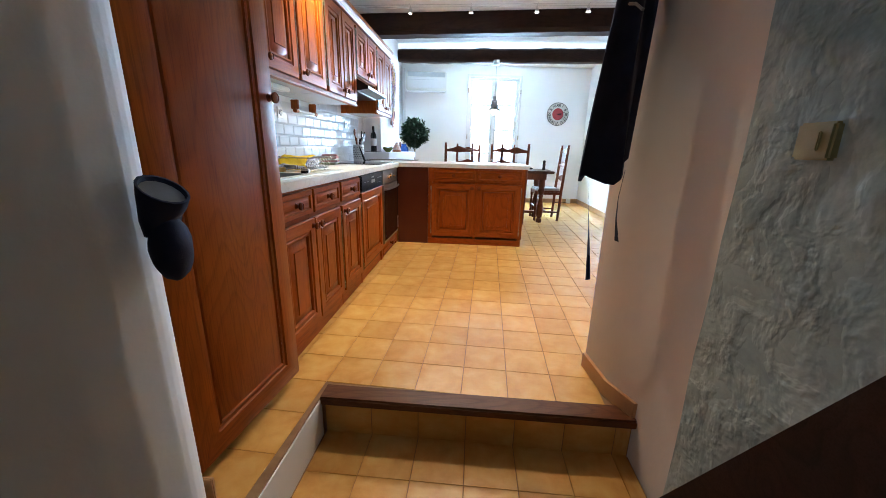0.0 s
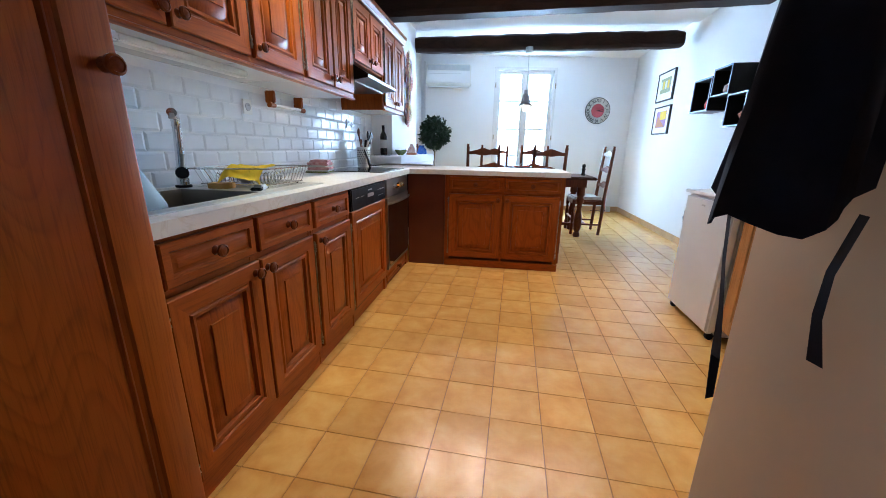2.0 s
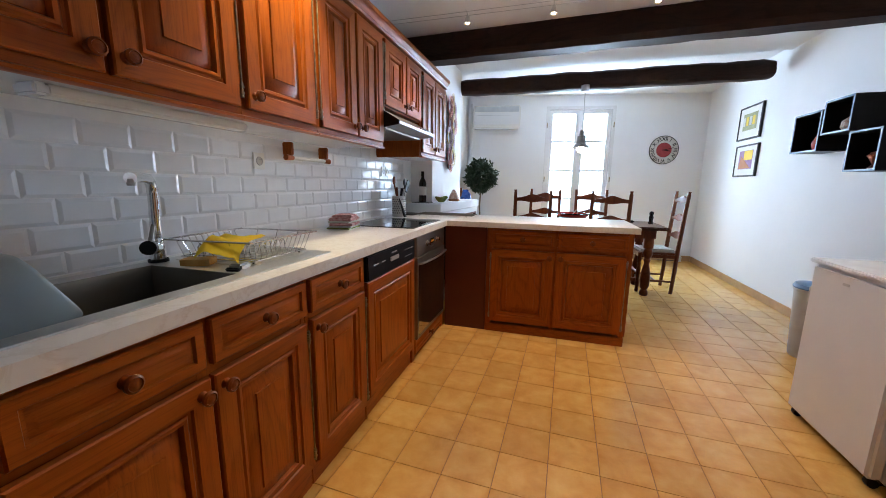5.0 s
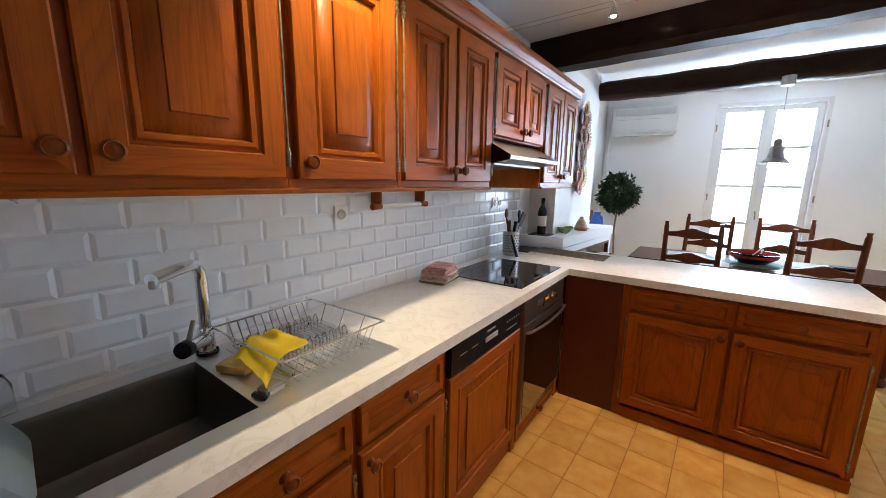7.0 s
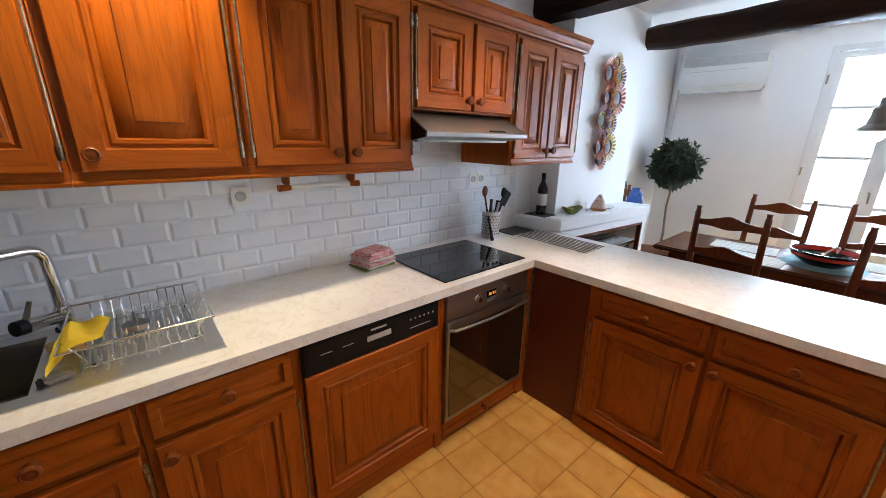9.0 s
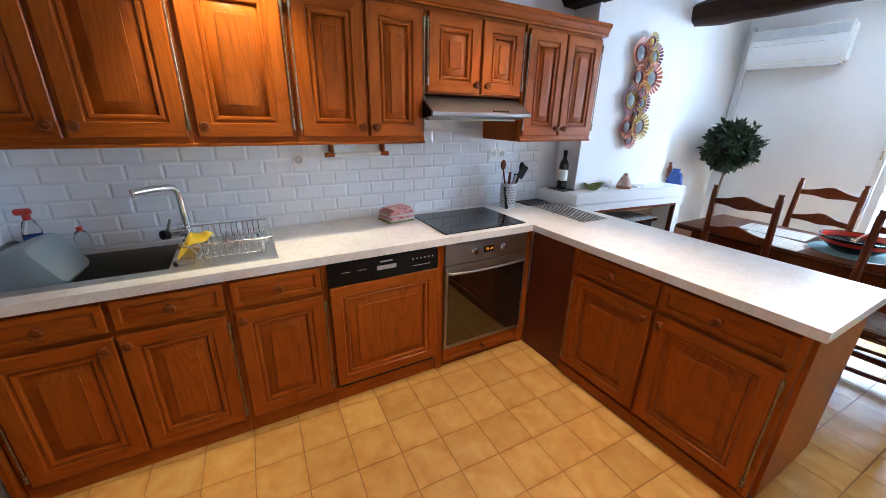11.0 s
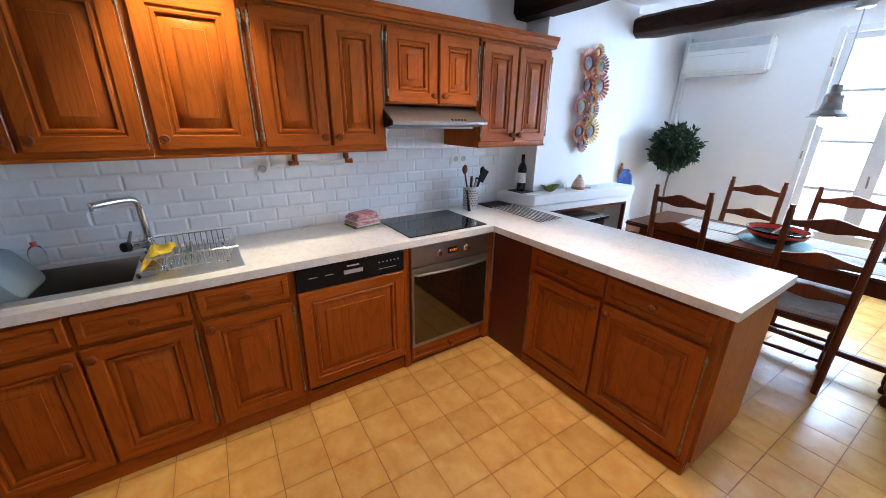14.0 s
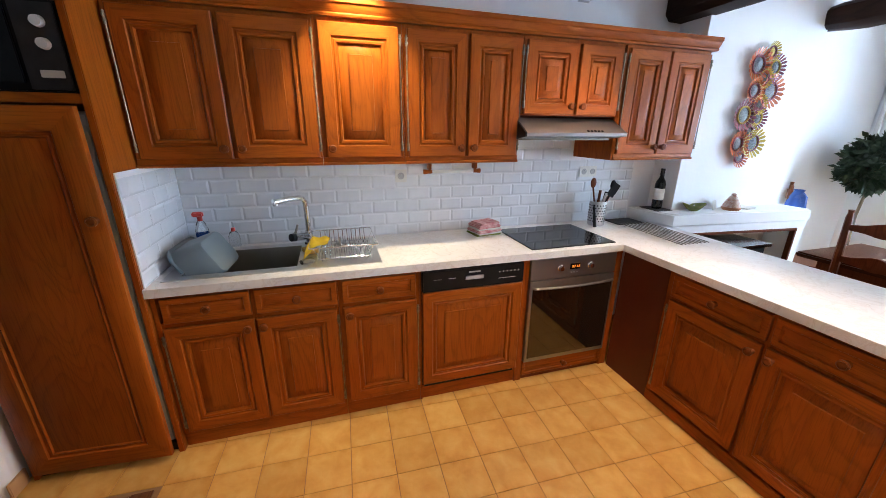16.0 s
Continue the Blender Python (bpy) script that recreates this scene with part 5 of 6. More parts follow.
def wavy_slat(w, h, z, bow, y0):
    """A back slat: two curves on its upper edge, bowed backwards."""
    bm, n, rows = bmesh.new(), 16, []
    for i in range(n + 1):
        t = i / n
        x = -w / 2 + w * t
        top = z + h * (0.62 + 0.38 * math.sin(math.pi * t) ** 2 + 0.22 * math.exp(-((t - 0.5) / 0.16) ** 2) - 0.10)
        bot = z - 0.18 * h * math.sin(math.pi * t) + 0.12 * h * math.sin(2 * math.pi * t) ** 2
        y = y0 - bow * math.sin(math.pi * t)
        rows.append([bm.verts.new(c) for c in ((x, y - 0.009, bot), (x, y + 0.009, bot), (x, y + 0.009, top), (x, y - 0.009, top))])
    for a, b in zip(rows, rows[1:]):
        for k in range(4):
            bm.faces.new((a[k], a[(k + 1) % 4], b[(k + 1) % 4], b[k]))
    bm.faces.new(rows[0]), bm.faces.new(list(reversed(rows[-1])))
    return bm


def chair(m, label):
    u = thing("dining_chair", m, label, "chair", "chairs round the table")
    H = 1.14
    for s in (-1, 1):
        x = s * 0.185
        part("rear_post", bar([(x, 0.05, 0), (x, 0.035, 0.25), (x, 0.03, 0.46), (x, 0.012, 0.75), (x, -0.012, 1.10), (x, -0.014, 1.12), (x, -0.015, H)], [0.019, 0.021, 0.022, 0.021, 0.018, 0.013, 0.016], 8), chair_wood, u)
        prof = [(0, 0), (0.016, 0), (0.022, 0.02), (0.016, 0.05), (0.022, 0.07), (0.022, 0.12), (0.015, 0.15), (0.021, 0.19), (0.024, 0.26), (0.014, 0.31), (0.02, 0.33), (0.014, 0.35), (0.022, 0.37), (0.022, 0.455), (0, 0.455)]
        part("front_leg", turned(prof, pose(x, 0.40, 0), 12), chair_wood, u, "turned front leg")
        part("side_stretcher", bar([(x, 0.045, 0.14), (x, 0.20, 0.14), (x, 0.40, 0.14)], [0.010, 0.014, 0.010], 8), chair_wood, u)
        part("seat_rail", boxes(((x - 0.012, 0.05, 0.405), (x + 0.012, 0.39, 0.445)), bev=0.003), chair_wood, u)
    part("front_stretcher", bar([(-0.185, 0.40, 0.22), (-0.09, 0.40, 0.22), (0, 0.40, 0.22), (0.09, 0.40, 0.22), (0.185, 0.40, 0.22)], [0.010, 0.015, 0.010, 0.015, 0.010], 8), chair_wood, u)
    part("cross_stretcher", bar([(-0.185, 0.22, 0.14), (0, 0.22, 0.14), (0.185, 0.22, 0.14)], [0.010, 0.014, 0.010], 8), chair_wood, u)
    part("front_rail", boxes(((-0.173, 0.388, 0.405), (0.173, 0.412, 0.445)), bev=0.003), chair_wood, u)
    for z, y in ((0.62, 0.020), (0.82, 0.008), (1.02, -0.006)):
        part("back_slat", wavy_slat(0.36, 0.066, z, 0.022, y), chair_wood, u)
    part("seat", boxes(((-0.195, 0.045, 0.446), (0.195, 0.425, 0.464)), bev=0.006), chair_wood, u)
    return u


def cushion(m):
    bm = boxes(((-0.19, -0.18, 0), (0.19, 0.18, 0.035)), bev=0.014)
    return single("chair_cushion", rough_up(bm, 2, 0.006, 8), cushion_cloth, m, "flat grey and white cushion on a chair seat", "cushion", "chair cushions")


places = [pose(1.218, 4.745, 0, 0, 0, -4), pose(1.995, 4.765, 0, 0, 0, 8), pose(1.325, 5.79, 0, 0, 0, 174), pose(1.90, 5.79, 0, 0, 0, 184), pose(2.80, 5.40, 0, 0, 0, 92)]
one = chair(places[0], "dark wooden ladder-back dining chair at the table")
cushion(places[0] @ pose(0, 0.235, 0.4655))
for m in places[1:]:
    copy_thing(one, m)
    cushion(m @ pose(0, 0.235, 0.4655, 0, 0, 3))
spare = copy_thing(one, pose(0.13, 5.77, 0, 0, 0, -60))
tagged(spare, "spare wooden ladder-back chair beyond the fireplace")
bag = bmesh.new()
lathe(bag, [(0, 0), (0.05, 0.0), (0.085, 0.05), (0.07, 0.16), (0.035, 0.20), (0.045, 0.215)], None, 14)
for v in bag.verts:
    v.co = Vector((v.co.x * 1.0, v.co.y * 0.4, v.co.z)) + noise.noise_vector(v.co * 20) * 0.008
single("blue_bag", bag, blue_glaze, pose(0.275, 5.605, 0.90), "small blue bag hanging on the spare chair", "bag")

# on the table
for x, y, r in ((1.22, 5.40, 3), (1.30, 5.10, -4), (2.05, 5.15, 2), (1.98, 5.48, -3)):
    u = thing("place_mat", pose(x, y, TT, 0, 0, r), "cream place mat with a small printed pattern", "place mat", "place mats")
    part("cloth", boxes(((-0.20, -0.135, 0.0003), (0.20, 0.135, 0.0035)), bev=0.001), cream_mat, u)
    pr = bmesh.new()
    for i in range(-2, 3):
        box(pr, (-0.17, i * 0.05 - 0.002, 0.0036), (0.17, i * 0.05 + 0.002, 0.004))
    part("printed_stripe", pr, teal_mat, u)
single("round_mat", turned([(0, 0.0003), (0.21, 0.0003), (0.212, 0.003), (0.21, 0.005), (0, 0.005)], None, 32), teal_mat, pose(1.66, 5.28, TT), "round teal mat under the bowl", "mat")
u = thing("fruit_bowl", pose(1.66, 5.28, TT + 0.0055), "large black bowl with red bands on the table", "bowl")
part("bowl", turned([(0, 0), (0.09, 0), (0.10, 0.004), (0.165, 0.055), (0.178, 0.088), (0.182, 0.095), (0.174, 0.095), (0.158, 0.06), (0.09, 0.012), (0, 0.01)], None, 32), black_glaze, u)
part("red_band", turned([(0.1685, 0.056), (0.1775, 0.078), (0.1765, 0.079), (0.167, 0.056)], None, 32), red_glaze, u, "red glazed band")
part("red_inside", turned([(0.157, 0.062), (0.172, 0.09), (0.171, 0.091), (0.155, 0.063)], None, 32), red_glaze, u, "red glazed inside")
single("bowl_spoon", bar([(-0.05, 0, 0.03), (0.0, 0.0, 0.1), (0.03, 0.01, 0.135), (0.045, 0.03, 0.13), (0.04, 0.05, 0.09)], 0.006, 8), paper, pose(1.67, 5.24, TT + 0.0055), "pale handle sticking out of the bowl", "spoon")
u = bottle("pepper_mill", pose(2.50, 5.30, TT + 0.0003), [(0, 0), (0.025, 0), (0.027, 0.01), (0.02, 0.04), (0.025, 0.08), (0.018, 0.10)], black_glaze, black_glaze, [(0.018, 0.10), (0.024, 0.115), (0.02, 0.14), (0.006, 0.145), (0, 0.15)], "small black pepper mill on the table")
single("black_tray", boxes(((-0.09, -0.06, 0), (0.09, 0.06, 0.025)), bev=0.006), black_plastic, pose(2.26, 5.45, TT + 0.0003), "small black tray on the table", "tray")

# pendant lamp
u = thing("pendant_lamp", pose(1.70, 5.36, 0.02), "steel factory-style pendant lamp above the table", "lamp")
part("ceiling_cap", turned([(0, 2.292), (0.045, 2.292), (0.045, 2.225), (0.035, 2.218), (0, 2.218)], None, 18), steel, u)
part("cable", bar([(0, 0, 2.22), (0.004, 0, 2.0), (0, 0, 1.80)], 0.004, 6), grey_plastic, u)
part("neck", turned([(0, 1.80), (0.022, 1.80), (0.027, 1.793), (0.028, 1.75), (0.040, 1.743), (0.048, 1.733), (0.048, 1.685)], None, 20), hood_steel, u)
part("shade", turned([(0.049, 1.69), (0.053, 1.675), (0.057, 1.65), (0.066, 1.642), (0.087, 1.625), (0.090, 1.61), (0.087, 1.609), (0.083, 1.621), (0.062, 1.636), (0.050, 1.66), (0.046, 1.687)], None, 28), hood_steel, u)
part("brim", turned([(0.086, 1.612), (0.118, 1.604), (0.118, 1.606), (0.087, 1.616)], None, 28), hood_steel, u, "thin flared brim")
part("bulb", turned([(0, 1.545), (0.026, 1.552), (0.042, 1.575), (0.042, 1.60), (0.026, 1.635), (0.018, 1.66), (0, 1.66)], None, 20), bulb_glow, u, "lit bulb")

# clock
cm = far_m @ pose(3.07, -0.001, 1.755, 90, 0, 0)
u = thing("wall_clock", cm, "round cream wall clock with a red centre", "clock")
part("face", turned([(0, 0), (0.215, 0), (0.217, 0.006), (0.212, 0.018), (0, 0.018)], None, 40), clock_face, u)
part("red_centre", turned([(0.112, 0.0181), (0.112, 0.0195), (0, 0.0195)], None, 32), clock_red, u, "faded red centre disc")
part("rim", bar([(0.212 * math.cos(a), 0.212 * math.sin(a), 0.016) for a in (2 * math.pi * i / 40 for i in range(40))], 0.006, 6, True), slate, u, "dark rim")
for k, text in enumerate(("XII", "I", "II", "III", "IV", "V", "VI", "VII", "VIII", "IX", "X", "XI")):
    a = math.pi / 2 - 2 * math.pi * k / 12
    cu = bpy.data.curves.new("numeral", "FONT")
    cu.body, cu.size, cu.align_x, cu.align_y, cu.extrude = text, 0.074, "CENTER", "CENTER", 0.0008
    cu.offset = 0.0016
    ob = new("numeral", cu)
    ob.parent = u
    cu.materials.append(slate)
    ob.matrix_basis = pose(0.165 * math.cos(a), 0.165 * math.sin(a), 0.0192, 0, 0, math.degrees(a) - 90)
part("hour_pointer", boxes(((-0.006, -0.02, 0.0205), (0.006, 0.09, 0.0225))), black_plastic, u, "", pose(0, 0, 0, 0, 0, -100))
part("minute_pointer", boxes(((-0.004, -0.02, 0.023), (0.004, 0.14, 0.0245))), black_plastic, u, "", pose(0, 0, 0, 0, 0, -75))


# pictures on the wall beside the table
def picture(y, z, w, h, label, art):
    u = thing("picture", pose(RIGHT - 0.012, y, z, 0, 0, -90), label, "picture", "framed pictures")
    part("frame", moulded(w, h, [(0, 0.012), (0, -0.012), (0.004, -0.014), (0.016, -0.014), (0.018, -0.006)], False), [slate, slate], u, "thin black frame")
    part("mount", boxes(((0.017, -0.004, 0.017), (w - 0.017, 0.004, h - 0.017))), paper, u, "white mount")
    art(u, w, h)
    return u


def art_field(u, w, h):
    part("print", boxes(((0.10 * w + 0.05, -0.006, 0.28 * h), (0.9 * w - 0.05, -0.0045, 0.78 * h))), art_green, u, "olive and grey street print")
    for k in range(4):
        part("print_house", boxes(((0.2 * w + 0.14 * w * k, -0.0075, 0.42 * h), (0.3 * w + 0.14 * w * k, -0.0062, 0.68 * h))), art_yellow if k % 2 else pale_cloth, u)


def art_sun(u, w, h):
    part("print", boxes(((0.10 * w + 0.05, -0.006, 0.24 * h), (0.9 * w - 0.05, -0.0045, 0.82 * h))), art_violet, u, "violet and yellow print")
    part("print_sun", boxes(((0.42 * w, -0.0075, 0.52 * h), (0.9 * w - 0.055, -0.0062, 0.81 * h))), art_yellow, u)
    part("print_roof", prism([(0.2 * w, 0.26 * h), (0.75 * w, 0.26 * h), (0.3 * w, 0.66 * h)], 0.0062, 0.0075), terracotta, u, "", pose(0, 0, 0, 90, 0, 0))


picture(6.315, 1.76, 0.53, 0.385, "framed print of houses on white mount", art_field)
picture(6.285, 1.322, 0.525, 0.372, "framed print with a yellow sun on white mount", art_sun)


# cube shelves
def cube_shelf(y0, y1, z0, z1, label):
    u = thing("cube_shelf", pose(0, 0, 0), label, "shelf", "cube shelves")
    xb, xf, t = RIGHT - 0.006, 3.40, 0.014
    part("top", boxes(((xf, y0, z1 - t), (xb, y1, z1)), bev=0.001), black_plastic, u)
    part("bottom", boxes(((xf, y0, z0), (xb, y1, z0 + t)), bev=0.001), black_plastic, u)
    part("side", boxes(((xf, y0, z0 + t), (xb, y0 + t, z1 - t))), black_plastic, u)
    part("side", boxes(((xf, y1 - t, z0 + t), (xb, y1, z1 - t))), black_plastic, u)
    part("back", boxes(((xb - 0.006, y0 + t, z0 + t), (xb, y1 - t, z1 - t))), black_plastic, u)
    # blue reflection on the black front edge, painted as a thin rim
    part("front_edge", moulded(y1 - y0, z1 - z0, [(0, 0), (0, -0.002), (t, -0.002), (t, 0)], False), [sheen_and_lid_blue, sheen_and_lid_blue], u, "front edge with its blue reflection painted on", pose(xf, y1, z0, 0, 0, -90))


cube_shelf(4.40, 4.74, 1.485, 1.80, "black cube wall shelf holding a red vase")
cube_shelf(4.085, 4.38, 1.60, 1.85, "black cube wall shelf holding a small pot")
cube_shelf(3.79, 4.07, 1.31, 1.588, "black cube wall shelf holding a copper figure")
single("red_vase", turned([(0, 0), (0.035, 0), (0.05, 0.03), (0.055, 0.06), (0.035, 0.11), (0.014, 0.15), (0.012, 0.20), (0.018, 0.215), (0.012, 0.215), (0, 0.2)], None, 20), red_glaze, pose(3.50, 4.55, 1.4992), "glossy red bottle vase in a cube shelf", "vase")
single("striped_pot", turned([(0, 0), (0.05, 0), (0.07, 0.03), (0.065, 0.07), (0.03, 0.10), (0, 0.105)], None, 20), clay_mix, pose(3.50, 4.22, 1.6142), "small patterned pot in a cube shelf", "pot")
fig = turned([(0, 0), (0.05, 0), (0.03, 0.03), (0.045, 0.06), (0.06, 0.085), (0.03, 0.11), (0, 0.115)], None, 14)
for v in fig.verts:
    v.co += noise.noise_vector(v.co * 25) * 0.018
single("copper_ornament", fig, copper, pose(3.50, 3.93, 1.330), "crumpled copper-red ornament in a cube shelf", "ornament")
u = thing("wall_switch", pose(RIGHT - 0.006, 3.53, 1.01), "white light switch on the wall", "switch")
part("plate", boxes(((-0.008, -0.04, -0.04), (0.004, 0.04, 0.04)), bev=0.003), white_plastic, u)
part("rocker", boxes(((-0.013, -0.018, -0.02), (-0.008, 0.018, 0.02)), bev=0.002), white_enamel, u)

# low fridge and pale cabinet
u = thing("small_fridge", pose(2.70, 2.94, 0.0, 0, 0, -91) @ Matrix.Diagonal((1.09, 1, 1, 1)), "white under-counter fridge on castors", "fridge")
part("body", boxes(((0.0, 0.06, 0.03), (0.50, 0.60, 0.825)), bev=0.010), shaded_fridge_enamel, u)
fdoor = part("door", boxes(((0.0, 0.0, 0.045), (0.50, 0.055, 0.822)), bev=0.014), shaded_fridge_enamel, u)
part("maker_mark", boxes(((0.20, -0.003, 0.765), (0.235, 0.001, 0.777)), bev=0.001), grey_plastic, fdoor)
part("grip", boxes(((-0.006, 0.005, 0.62), (0.0, 0.03, 0.70)), bev=0.002), grey_plastic, fdoor)
part("top_board", boxes(((-0.012, -0.012, 0.828), (0.51, 0.61, 0.85)), bev=0.006), white_enamel, u)
part("base", boxes(((0.02, 0.05, 0.02), (0.48, 0.58, 0.029))), black_plastic, u)
for x in (0.02, 0.47):
    part("castor", turned([(0, -0.012), (0.02, -0.012), (0.022, 0), (0.02, 0.012), (0, 0.012)], pose(x, 0.04, 0.022, 0, 90, 0), 14), black_plastic, u, "black castor")
    part("castor", turned([(0, -0.012), (0.02, -0.012), (0.022, 0), (0.02, 0.012), (0, 0.012)], pose(x, 0.55, 0.022, 0, 90, 0), 14), black_plastic, u, "black castor")
u = thing("pale_cabinet", pose(2.735, 2.36, 0, 0, 0, -90), "pale wooden shaker base cabinet with a light worktop", "cabinet")
part("body", boxes(((0, 0.02, 0.10), (1.1, 0.6, 0.84))), pale_wood, u)
part("plinth", boxes(((0, 0.10, 0.0), (1.1, 0.12, 0.10))), pale_wood, u)
for k in range(2):
    dd = part("door", moulded(0.54, 0.72, [(0, 0.018), (0, 0.001), (0.002, -0.001), (0.075, -0.001), (0.077, 0.007)], False), [pale_wood, pale_wood], u, "", pose(0.005 + 0.548 * k, 0, 0.11))
    part("panel", moulded(0.386, 0.566, [(0, 0.007), (0.001, 0.0069)]), [pale_wood, pale_wood], dd, "", pose(0.077, 0, 0.077))
    part("bar_handle", bar([(0.47 - 0.40 * k, 0.0, 0.66), (0.47 - 0.40 * k, -0.025, 0.66), (0.47 - 0.40 * k, -0.025, 0.56), (0.47 - 0.40 * k, 0.0, 0.56)], 0.005, 8), steel, dd)
part("worktop", boxes(((-0.005, -0.03, 0.841), (1.1, 0.62, 0.872)), bev=0.003), worktop_marble, u)
u = thing("waste_bin", pose(3.25, 3.78, 0), "grey plastic waste bin against the wall", "bin")
part("bucket", turned([(0, 0), (0.11, 0), (0.115, 0.01), (0.14, 0.48), (0.146, 0.485), (0.146, 0.50), (0.13, 0.50), (0.11, 0.02), (0, 0.02)], None, 24), grey_plastic, u)
part("lid", turned([(0.148, 0.501), (0.15, 0.51), (0.14, 0.53), (0.06, 0.545), (0, 0.545)], None, 24), sheen_and_lid_blue, u, "dark lid")
u = thing("wall_box", pose(3.42, 7.30, 0), "small white box with a cable on the floor", "box")
part("box", boxes(((-0.04, -0.03, 0.001), (0.04, 0.03, 0.09)), bev=0.006), white_plastic, u)
part("cable", bar([(-0.04, 0, 0.02), (-0.12, -0.02, 0.008), (-0.22, 0.01, 0.008), (-0.3, 0.0, 0.008)], 0.006, 6), black_plastic, u, "black cable")


# ---- ceiling spots on wires ----
def spot_row(y, xs, label):
    u = thing("cable_light", pose(0, y, 0), label, "light")
    for s in (-0.03, 0.03):
        part("cable", bar([(0.06, s, 2.36), (RIGHT - 0.02, s, 2.36)], 0.0018, 5), steel, u)
    for x in (0.06, RIGHT - 0.02):
        part("anchor", bar([(x, -0.04, 2.36), (x, 0.04, 2.36)], 0.006, 6), steel, u)
    for x in xs:
        h = part("spot_head", turned([(0.006, 0.045), (0.010, 0.04), (0.020, 0.0), (0.026, -0.006), (0.024, -0.006), (0.017, 0.002), (0, 0.004)], pose(x, 0, 2.302), 14), chrome, u)
        part("cross_rod", bar([(x, -0.055, 2.36), (x, 0.055, 2.36)], 0.003, 6), steel, h)
        part("stem", bar([(x, 0, 2.36), (x, 0, 2.34)], 0.003, 6), steel, h)
        part("bulb", turned([(0, -0.012), (0.012, -0.008), (0.016, 0.0), (0, 0.003)], pose(x, 0, 2.302), 12), bulb_glow, h, "lit halogen bulb")


spot_row(3.40, (0.775, 1.352, 1.963, 2.43), "row of four small halogen spots on steel cables")
spot_row(1.96, (0.60, 1.40, 2.15), "row of small halogen spots on steel cables near the sink")

# ---- by the steps ----
def hanging_apron():
    u = thing("apron", pose(0, 0, 0), "navy apron with long ties hanging on the pier", "apron")
    bm = bmesh.new()
    n, k = 26, 14
    grid = []
    for i in range(n + 1):
        t = i / n
        z = 1.86 - 0.88 * t
        row = []
        for j in range(k + 1):
            s = j / k
            yn = 0.885 - 0.02 * t
            yf = 1.05 + 0.10 * t
            y = yn + (yf - yn) * s
            wall = 2.02 if y > 0.97 else 2.02 + (0.97 - y) * 0.42
            x = wall - 0.03 - (0.015 + 0.095 * t) * s - 0.030 * math.sin(s * 10.0 + 1.5 * t) * (0.4 + t)
            hem = np.interp(s, [0, 0.12, 0.38, 0.58, 0.76, 1.0], [0.06, 0.03, -0.05, -0.01, -0.05, 0.03])
            row.append(bm.verts.new((x, y, z + hem * max(0.0, (t - 0.5) * 2) ** 2)))
        grid.append(row)
    for i in range(n):
        for j in range(k):
            bm.faces.new((grid[i][j], grid[i + 1][j], grid[i + 1][j + 1], grid[i][j + 1]))
    bmesh.ops.solidify(bm, geom=bm.faces[:], thickness=0.006)
    part("cloth", bm, navy_cloth, u)

    def tie(pts):
        b = bmesh.new()
        rows = []
        for q, (x, y, z) in enumerate(pts):
            a = 0.6 * q
            d = Vector((0.3 * math.cos(a), math.cos(a * 0.7), 0)).normalized() * 0.014
            rows.append((b.verts.new(Vector((x, y, z)) - d), b.verts.new(Vector((x, y, z)) + d)))
        for (p, q), (r, s) in zip(rows, rows[1:]):
            b.faces.new((p, q, s, r))
        bmesh.ops.solidify(b, geom=b.faces[:], thickness=0.003)
        return b

    part("tie", tie([(1.93, 1.09, 0.99), (1.94, 1.085, 0.86), (1.955, 1.08, 0.74), (1.97, 1.085, 0.62), (1.985, 1.095, 0.5)]), navy_cloth, u)
    part("tie", tie([(1.985, 0.86, 1.0), (1.985, 0.885, 0.9), (1.99, 0.89, 0.82), (2.0, 0.88, 0.735)]), navy_cloth, u)
    part("neck_loop", bar([(2.02, 0.93, 1.84), (2.035, 0.95, 1.93), (2.045, 0.98, 1.96), (2.02, 1.02, 1.93), (2.0, 1.04, 1.84)], 0.008, 6), navy_cloth, u)
    part("hem_stripe", bar([(1.965, 0.86, 1.50), (1.955, 0.90, 1.53), (1.945, 0.93, 1.54)], 0.005, 6), grey_cloth, u)


hanging_apron()
u = thing("coat_hook", pose(2.07, 0.98, 1.95), "metal coat hook on the pier", "hook")
part("hook", bar([(0.01, 0, 0.03), (-0.02, 0, 0.02), (-0.045, 0, 0.0), (-0.05, 0, 0.03)], 0.006, 8), steel, u)


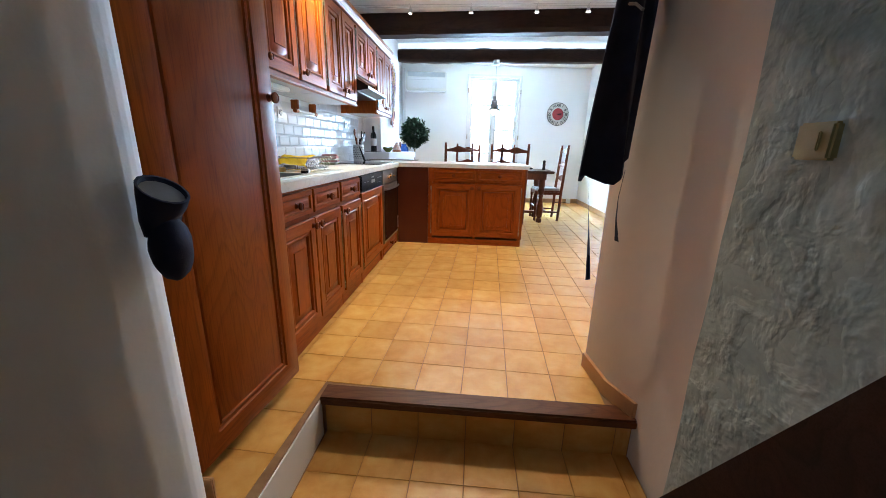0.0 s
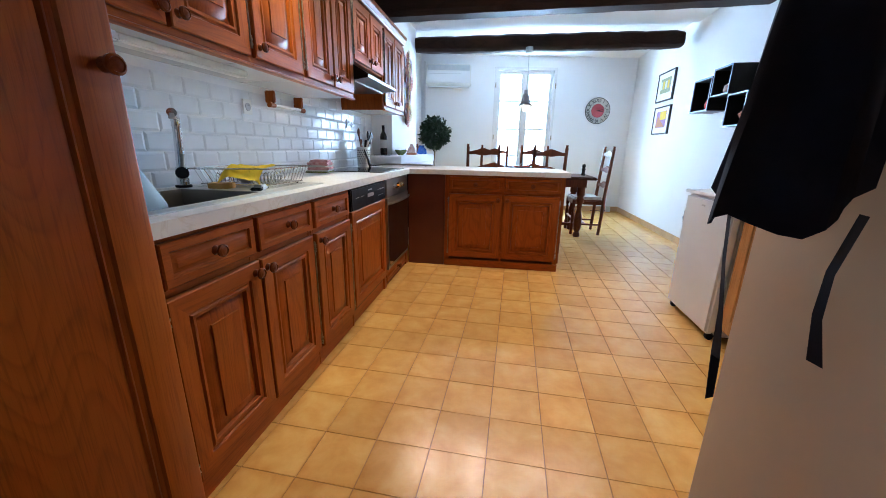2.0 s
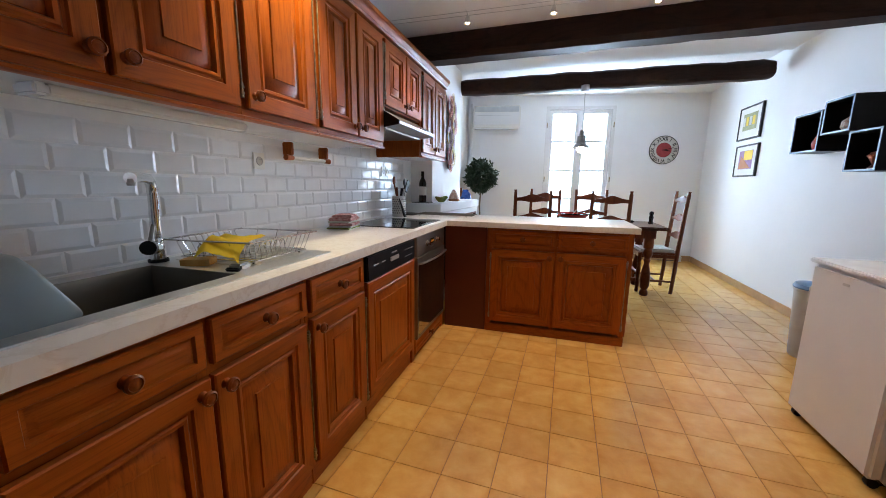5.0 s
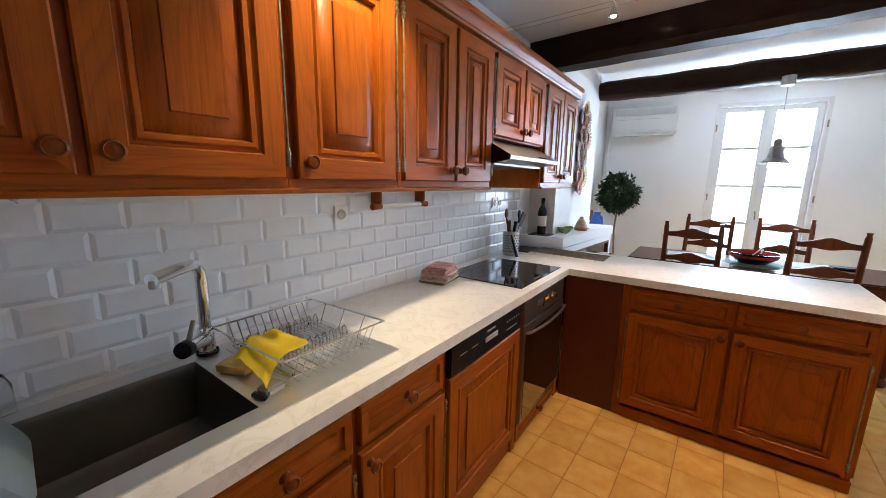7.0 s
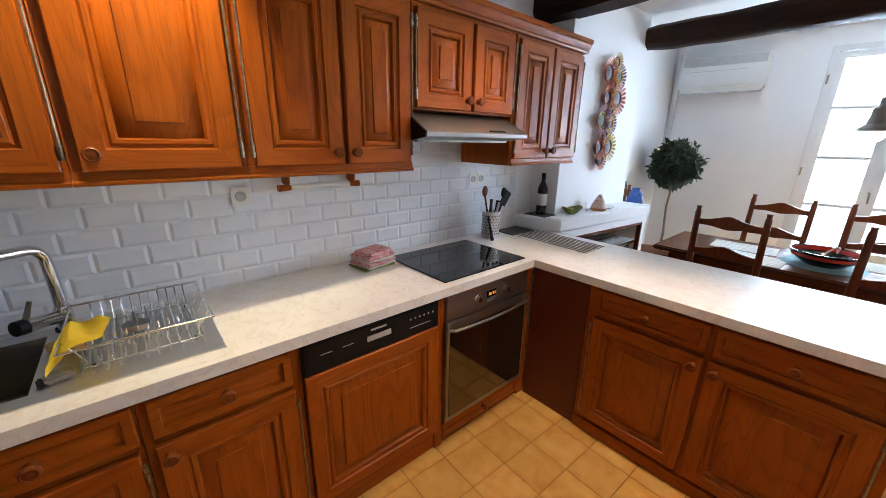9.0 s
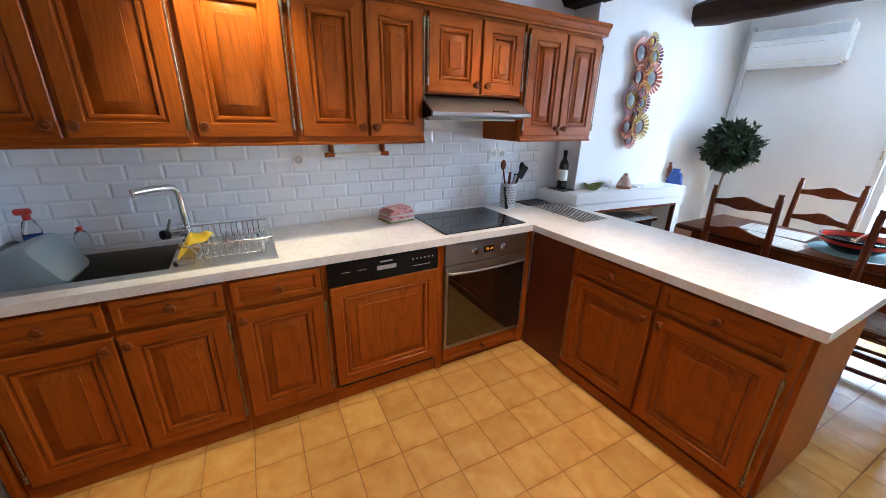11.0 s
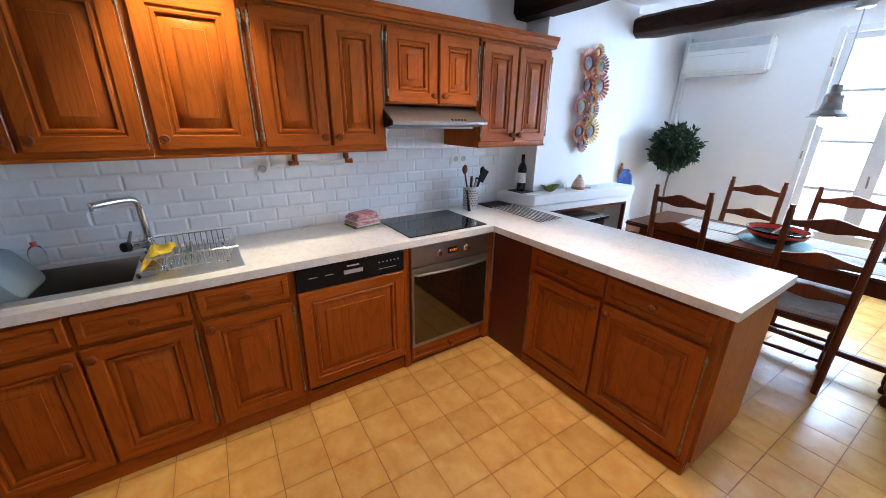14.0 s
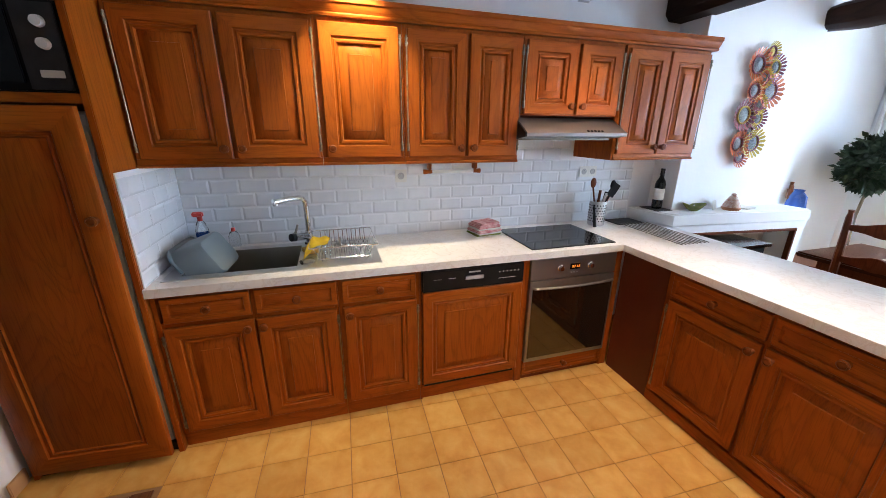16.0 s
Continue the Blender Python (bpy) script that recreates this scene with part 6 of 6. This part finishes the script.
def mitts():
    u = thing("oven_mitts", pose(0.778, 0.215, 0.775) @ Matrix.Scale(0.86, 4), "pair of navy oven mitts hanging on the partition", "oven mitts")
    bm = bmesh.new()
    s = bmesh.ops.create_uvsphere(bm, u_segments=20, v_segments=14, radius=1.0)["verts"]
    for v in s:
        c = v.co.copy()
        v.co = Vector((c.x * (0.040 - 0.010 * c.z) + 0.016, c.y * 0.055, 0.075 + c.z * 0.090)) + noise.noise_vector(c * 2.2) * 0.006
    part("lower_mitt", bm, mitt_cloth, u)
    up = bmesh.new()
    rows = []
    for z, w, d, sh in ((0.11, 0.025, 0.05, 0.0), (0.15, 0.034, 0.056, 0.002), (0.19, 0.040, 0.060, 0.012), (0.222, 0.045, 0.062, 0.022), (0.222, 0.040, 0.057, 0.022), (0.20, 0.036, 0.054, 0.016)):
        rows.append([up.verts.new((w * math.cos(a) + sh, d * math.sin(a), z + 0.75 * (-w * math.cos(a)) * (z > 0.18))) for a in (2 * math.pi * i / 16 for i in range(16))])
    for a, b in zip(rows, rows[1:]):
        for i in range(16):
            up.faces.new((a[i], a[(i + 1) % 16], b[(i + 1) % 16], b[i]))
    up.faces.new(rows[0])
    part("upper_mitt", up, mitt_cloth, u)
    lin = bmesh.new()
    lathe(lin, [(0, 0), (1.0, 0)], None, 16)
    for v in lin.verts:
        v.co = Vector((v.co.x * 0.037 + 0.018, v.co.y * 0.054, 0.21 - 0.75 * v.co.x * 0.042))
    part("lining", lin, grey_cloth, u, "grey lining")


mitts()
u = thing("wall_switch", pose(2.128, 0.305, 1.09), "yellowed light switch on the rough plaster", "switch")
part("plate", boxes(((-0.010, -0.042, -0.036), (0.03, 0.042, 0.036)), bev=0.005), aged_plastic, u)
part("rocker", boxes(((-0.016, -0.02, -0.018), (-0.010, 0.02, 0.018)), bev=0.002), aged_plastic, u)

# ---- tiles last ----
def tile_mesh(name, w, h, d, bev, material):
    """A tile of w by h, its face up, with a sloped rim."""
    bm, rings = bmesh.new(), []
    for inset, z in ((0, 0), (0, d * 0.45), (bev, d)):
        rings.append([bm.verts.new(c) for c in ((inset, inset, z), (w - inset, inset, z), (w - inset, h - inset, z), (inset, h - inset, z))])
    for a, b in zip(rings, rings[1:]):
        for i in range(4):
            bm.faces.new((a[i], a[(i + 1) % 4], b[(i + 1) % 4], b[i]))
    bm.faces.new(rings[-1])
    me = bpy.data.meshes.new(name)
    bm.to_mesh(me)
    bm.free()
    me.materials.append(material)
    return me


# metro tiles of the splashback
splash = setting("splashback", boxes(((0.0005, 0.945, 0.9005), (0.0058, 4.06, 1.42)), ((0.0005, 2.84, 1.42), (0.0058, 3.49, 1.60))), white_grout, "white bevelled metro tiles above the worktop", "splashback")
TW, TH = 0.1525, 0.081
metro = tile_mesh("tile", TW - 0.0016, TH - 0.0016, 0.0068, 0.011, wall_tile)
for row in range(8):
    z0, z1 = max(0.902, 0.890 + row * TH), 0.890 + (row + 1) * TH
    k = 0
    while True:
        y = 1.332 - 3 * TW - (0.0 if row % 2 else TW * 0.52) + k * TW
        k += 1
        if y > 4.06 - TW * 0.4:
            break
        y0, y1 = max(y, 0.948), min(y + TW, 4.06)
        if y1 - y0 < 0.03 or (row > 5 and not (2.74 < y < 3.53 - TW)):
            continue
        ob = new("tile", metro)
        ob.parent = splash
        # local x of the tile runs along y, its face looks to +x
        ob.matrix_basis = Matrix(((0, 0, 1, 0.003), (1, 0, 0, y0 + 0.001), (0, 1, 0, z0 + 0.001), (0, 0, 0, 1))) @ Matrix.Diagonal(((y1 - y0) / TW, (z1 - z0) / TH, 1, 1))
side = setting("splashback_return", boxes(((0.0065, 0.9445, 0.9005), (0.60, 0.9493, 1.40))), white_grout, "white metro tiles beside the sink", "splashback")
for row in range(6):
    for k in range(-1, 4):
        x0, x1 = 0.01 + k * TW + (row % 2) * TW / 2, 0.01 + (k + 1) * TW + (row % 2) * TW / 2
        x0, x1 = max(x0, 0.012), min(x1, 0.598)
        if x1 - x0 > 0.03:
            ob = new("tile", metro)
            ob.parent = side
            ob.matrix_basis = Matrix(((-1, 0, 0, x1 - 0.001), (0, 0, 1, 0.9465), (0, 1, 0, max(0.903, 0.891 + row * TH)), (0, 0, 0, 1))) @ Matrix.Diagonal(((x1 - x0) / TW, 0.86 if row == 0 else 1, 1, 1))

# floor tiles, laid a little askew to the walls
PX, PY = 0.2095, 0.2115
ftile = tile_mesh("tile", PX - 0.0019, PY - 0.0019, 0.008, 0.0010, floor_tile)
floor_ob = bpy.data.objects["floor"]
laid = pose(1.461, 1.734, 0, 0, 0, -1.95)
rest, count = bmesh.new(), 0
for j in range(-7, 28):
    for i in range(-8, 12):
        m = Matrix.Translation((i * PX + 0.0015, j * PY + 0.0015, -0.007 + 0.0006 * random.random()))
        c = laid @ Vector(((i + 0.5) * PX, (j + 0.5) * PY, 0))
        if not (-0.02 < c.x < RIGHT + 0.05 and 0.31 < c.y < far_y(c.x) + 0.06):
            continue
        if (c.y < 0.89 and c.x > 0.80) or (c.y < 1.12 and c.x > 2.15):
            continue
        if (c.x < 0.46 and 0.95 < c.y < 3.5) or (0.72 < c.x < 1.85 and 3.66 < c.y < 4.0):
            continue
        if count < 300:
            ob = new("tile", ftile)
            ob.parent, ob.matrix_basis = floor_ob, laid @ m
            count += 1
        else:
            k = len(rest.verts)
            rest.from_mesh(ftile)
            rest.verts.ensure_lookup_table()
            for v in rest.verts[k:]:
                v.co = m @ v.co
far_tiles = part("far_tiles", rest, floor_tile, floor_ob, "", laid)
tagged(far_tiles, "", "", "", "stuff")
P = PX
tread = bpy.data.objects["step_tread"]
for k in range(-3, 4):
    x0, x1 = max(0.83, 1.462 + k * P), min(2.15, 1.462 + (k + 1) * P)
    if x1 - x0 < 0.03:
        continue
    for y0, y1 in ((0.425, 0.60), (0.602, 0.82)):
        ob = new("tile", ftile)
        ob.parent = tread
        ob.matrix_basis = Matrix.Translation((x0, y0, -0.197)) @ Matrix.Diagonal(((x1 - x0) / P, (y1 - y0) / P, 1, 1))
    ob = new("tile", ftile)
    ob.parent = riser
    ob.matrix_basis = Matrix(((1, 0, 0, x0), (0, 0, -1, 0.826), (0, 1, 0, -0.19), (0, 0, 0, 1))) @ Matrix.Diagonal(((x1 - x0) / P, 0.155 / P, 1, 1))
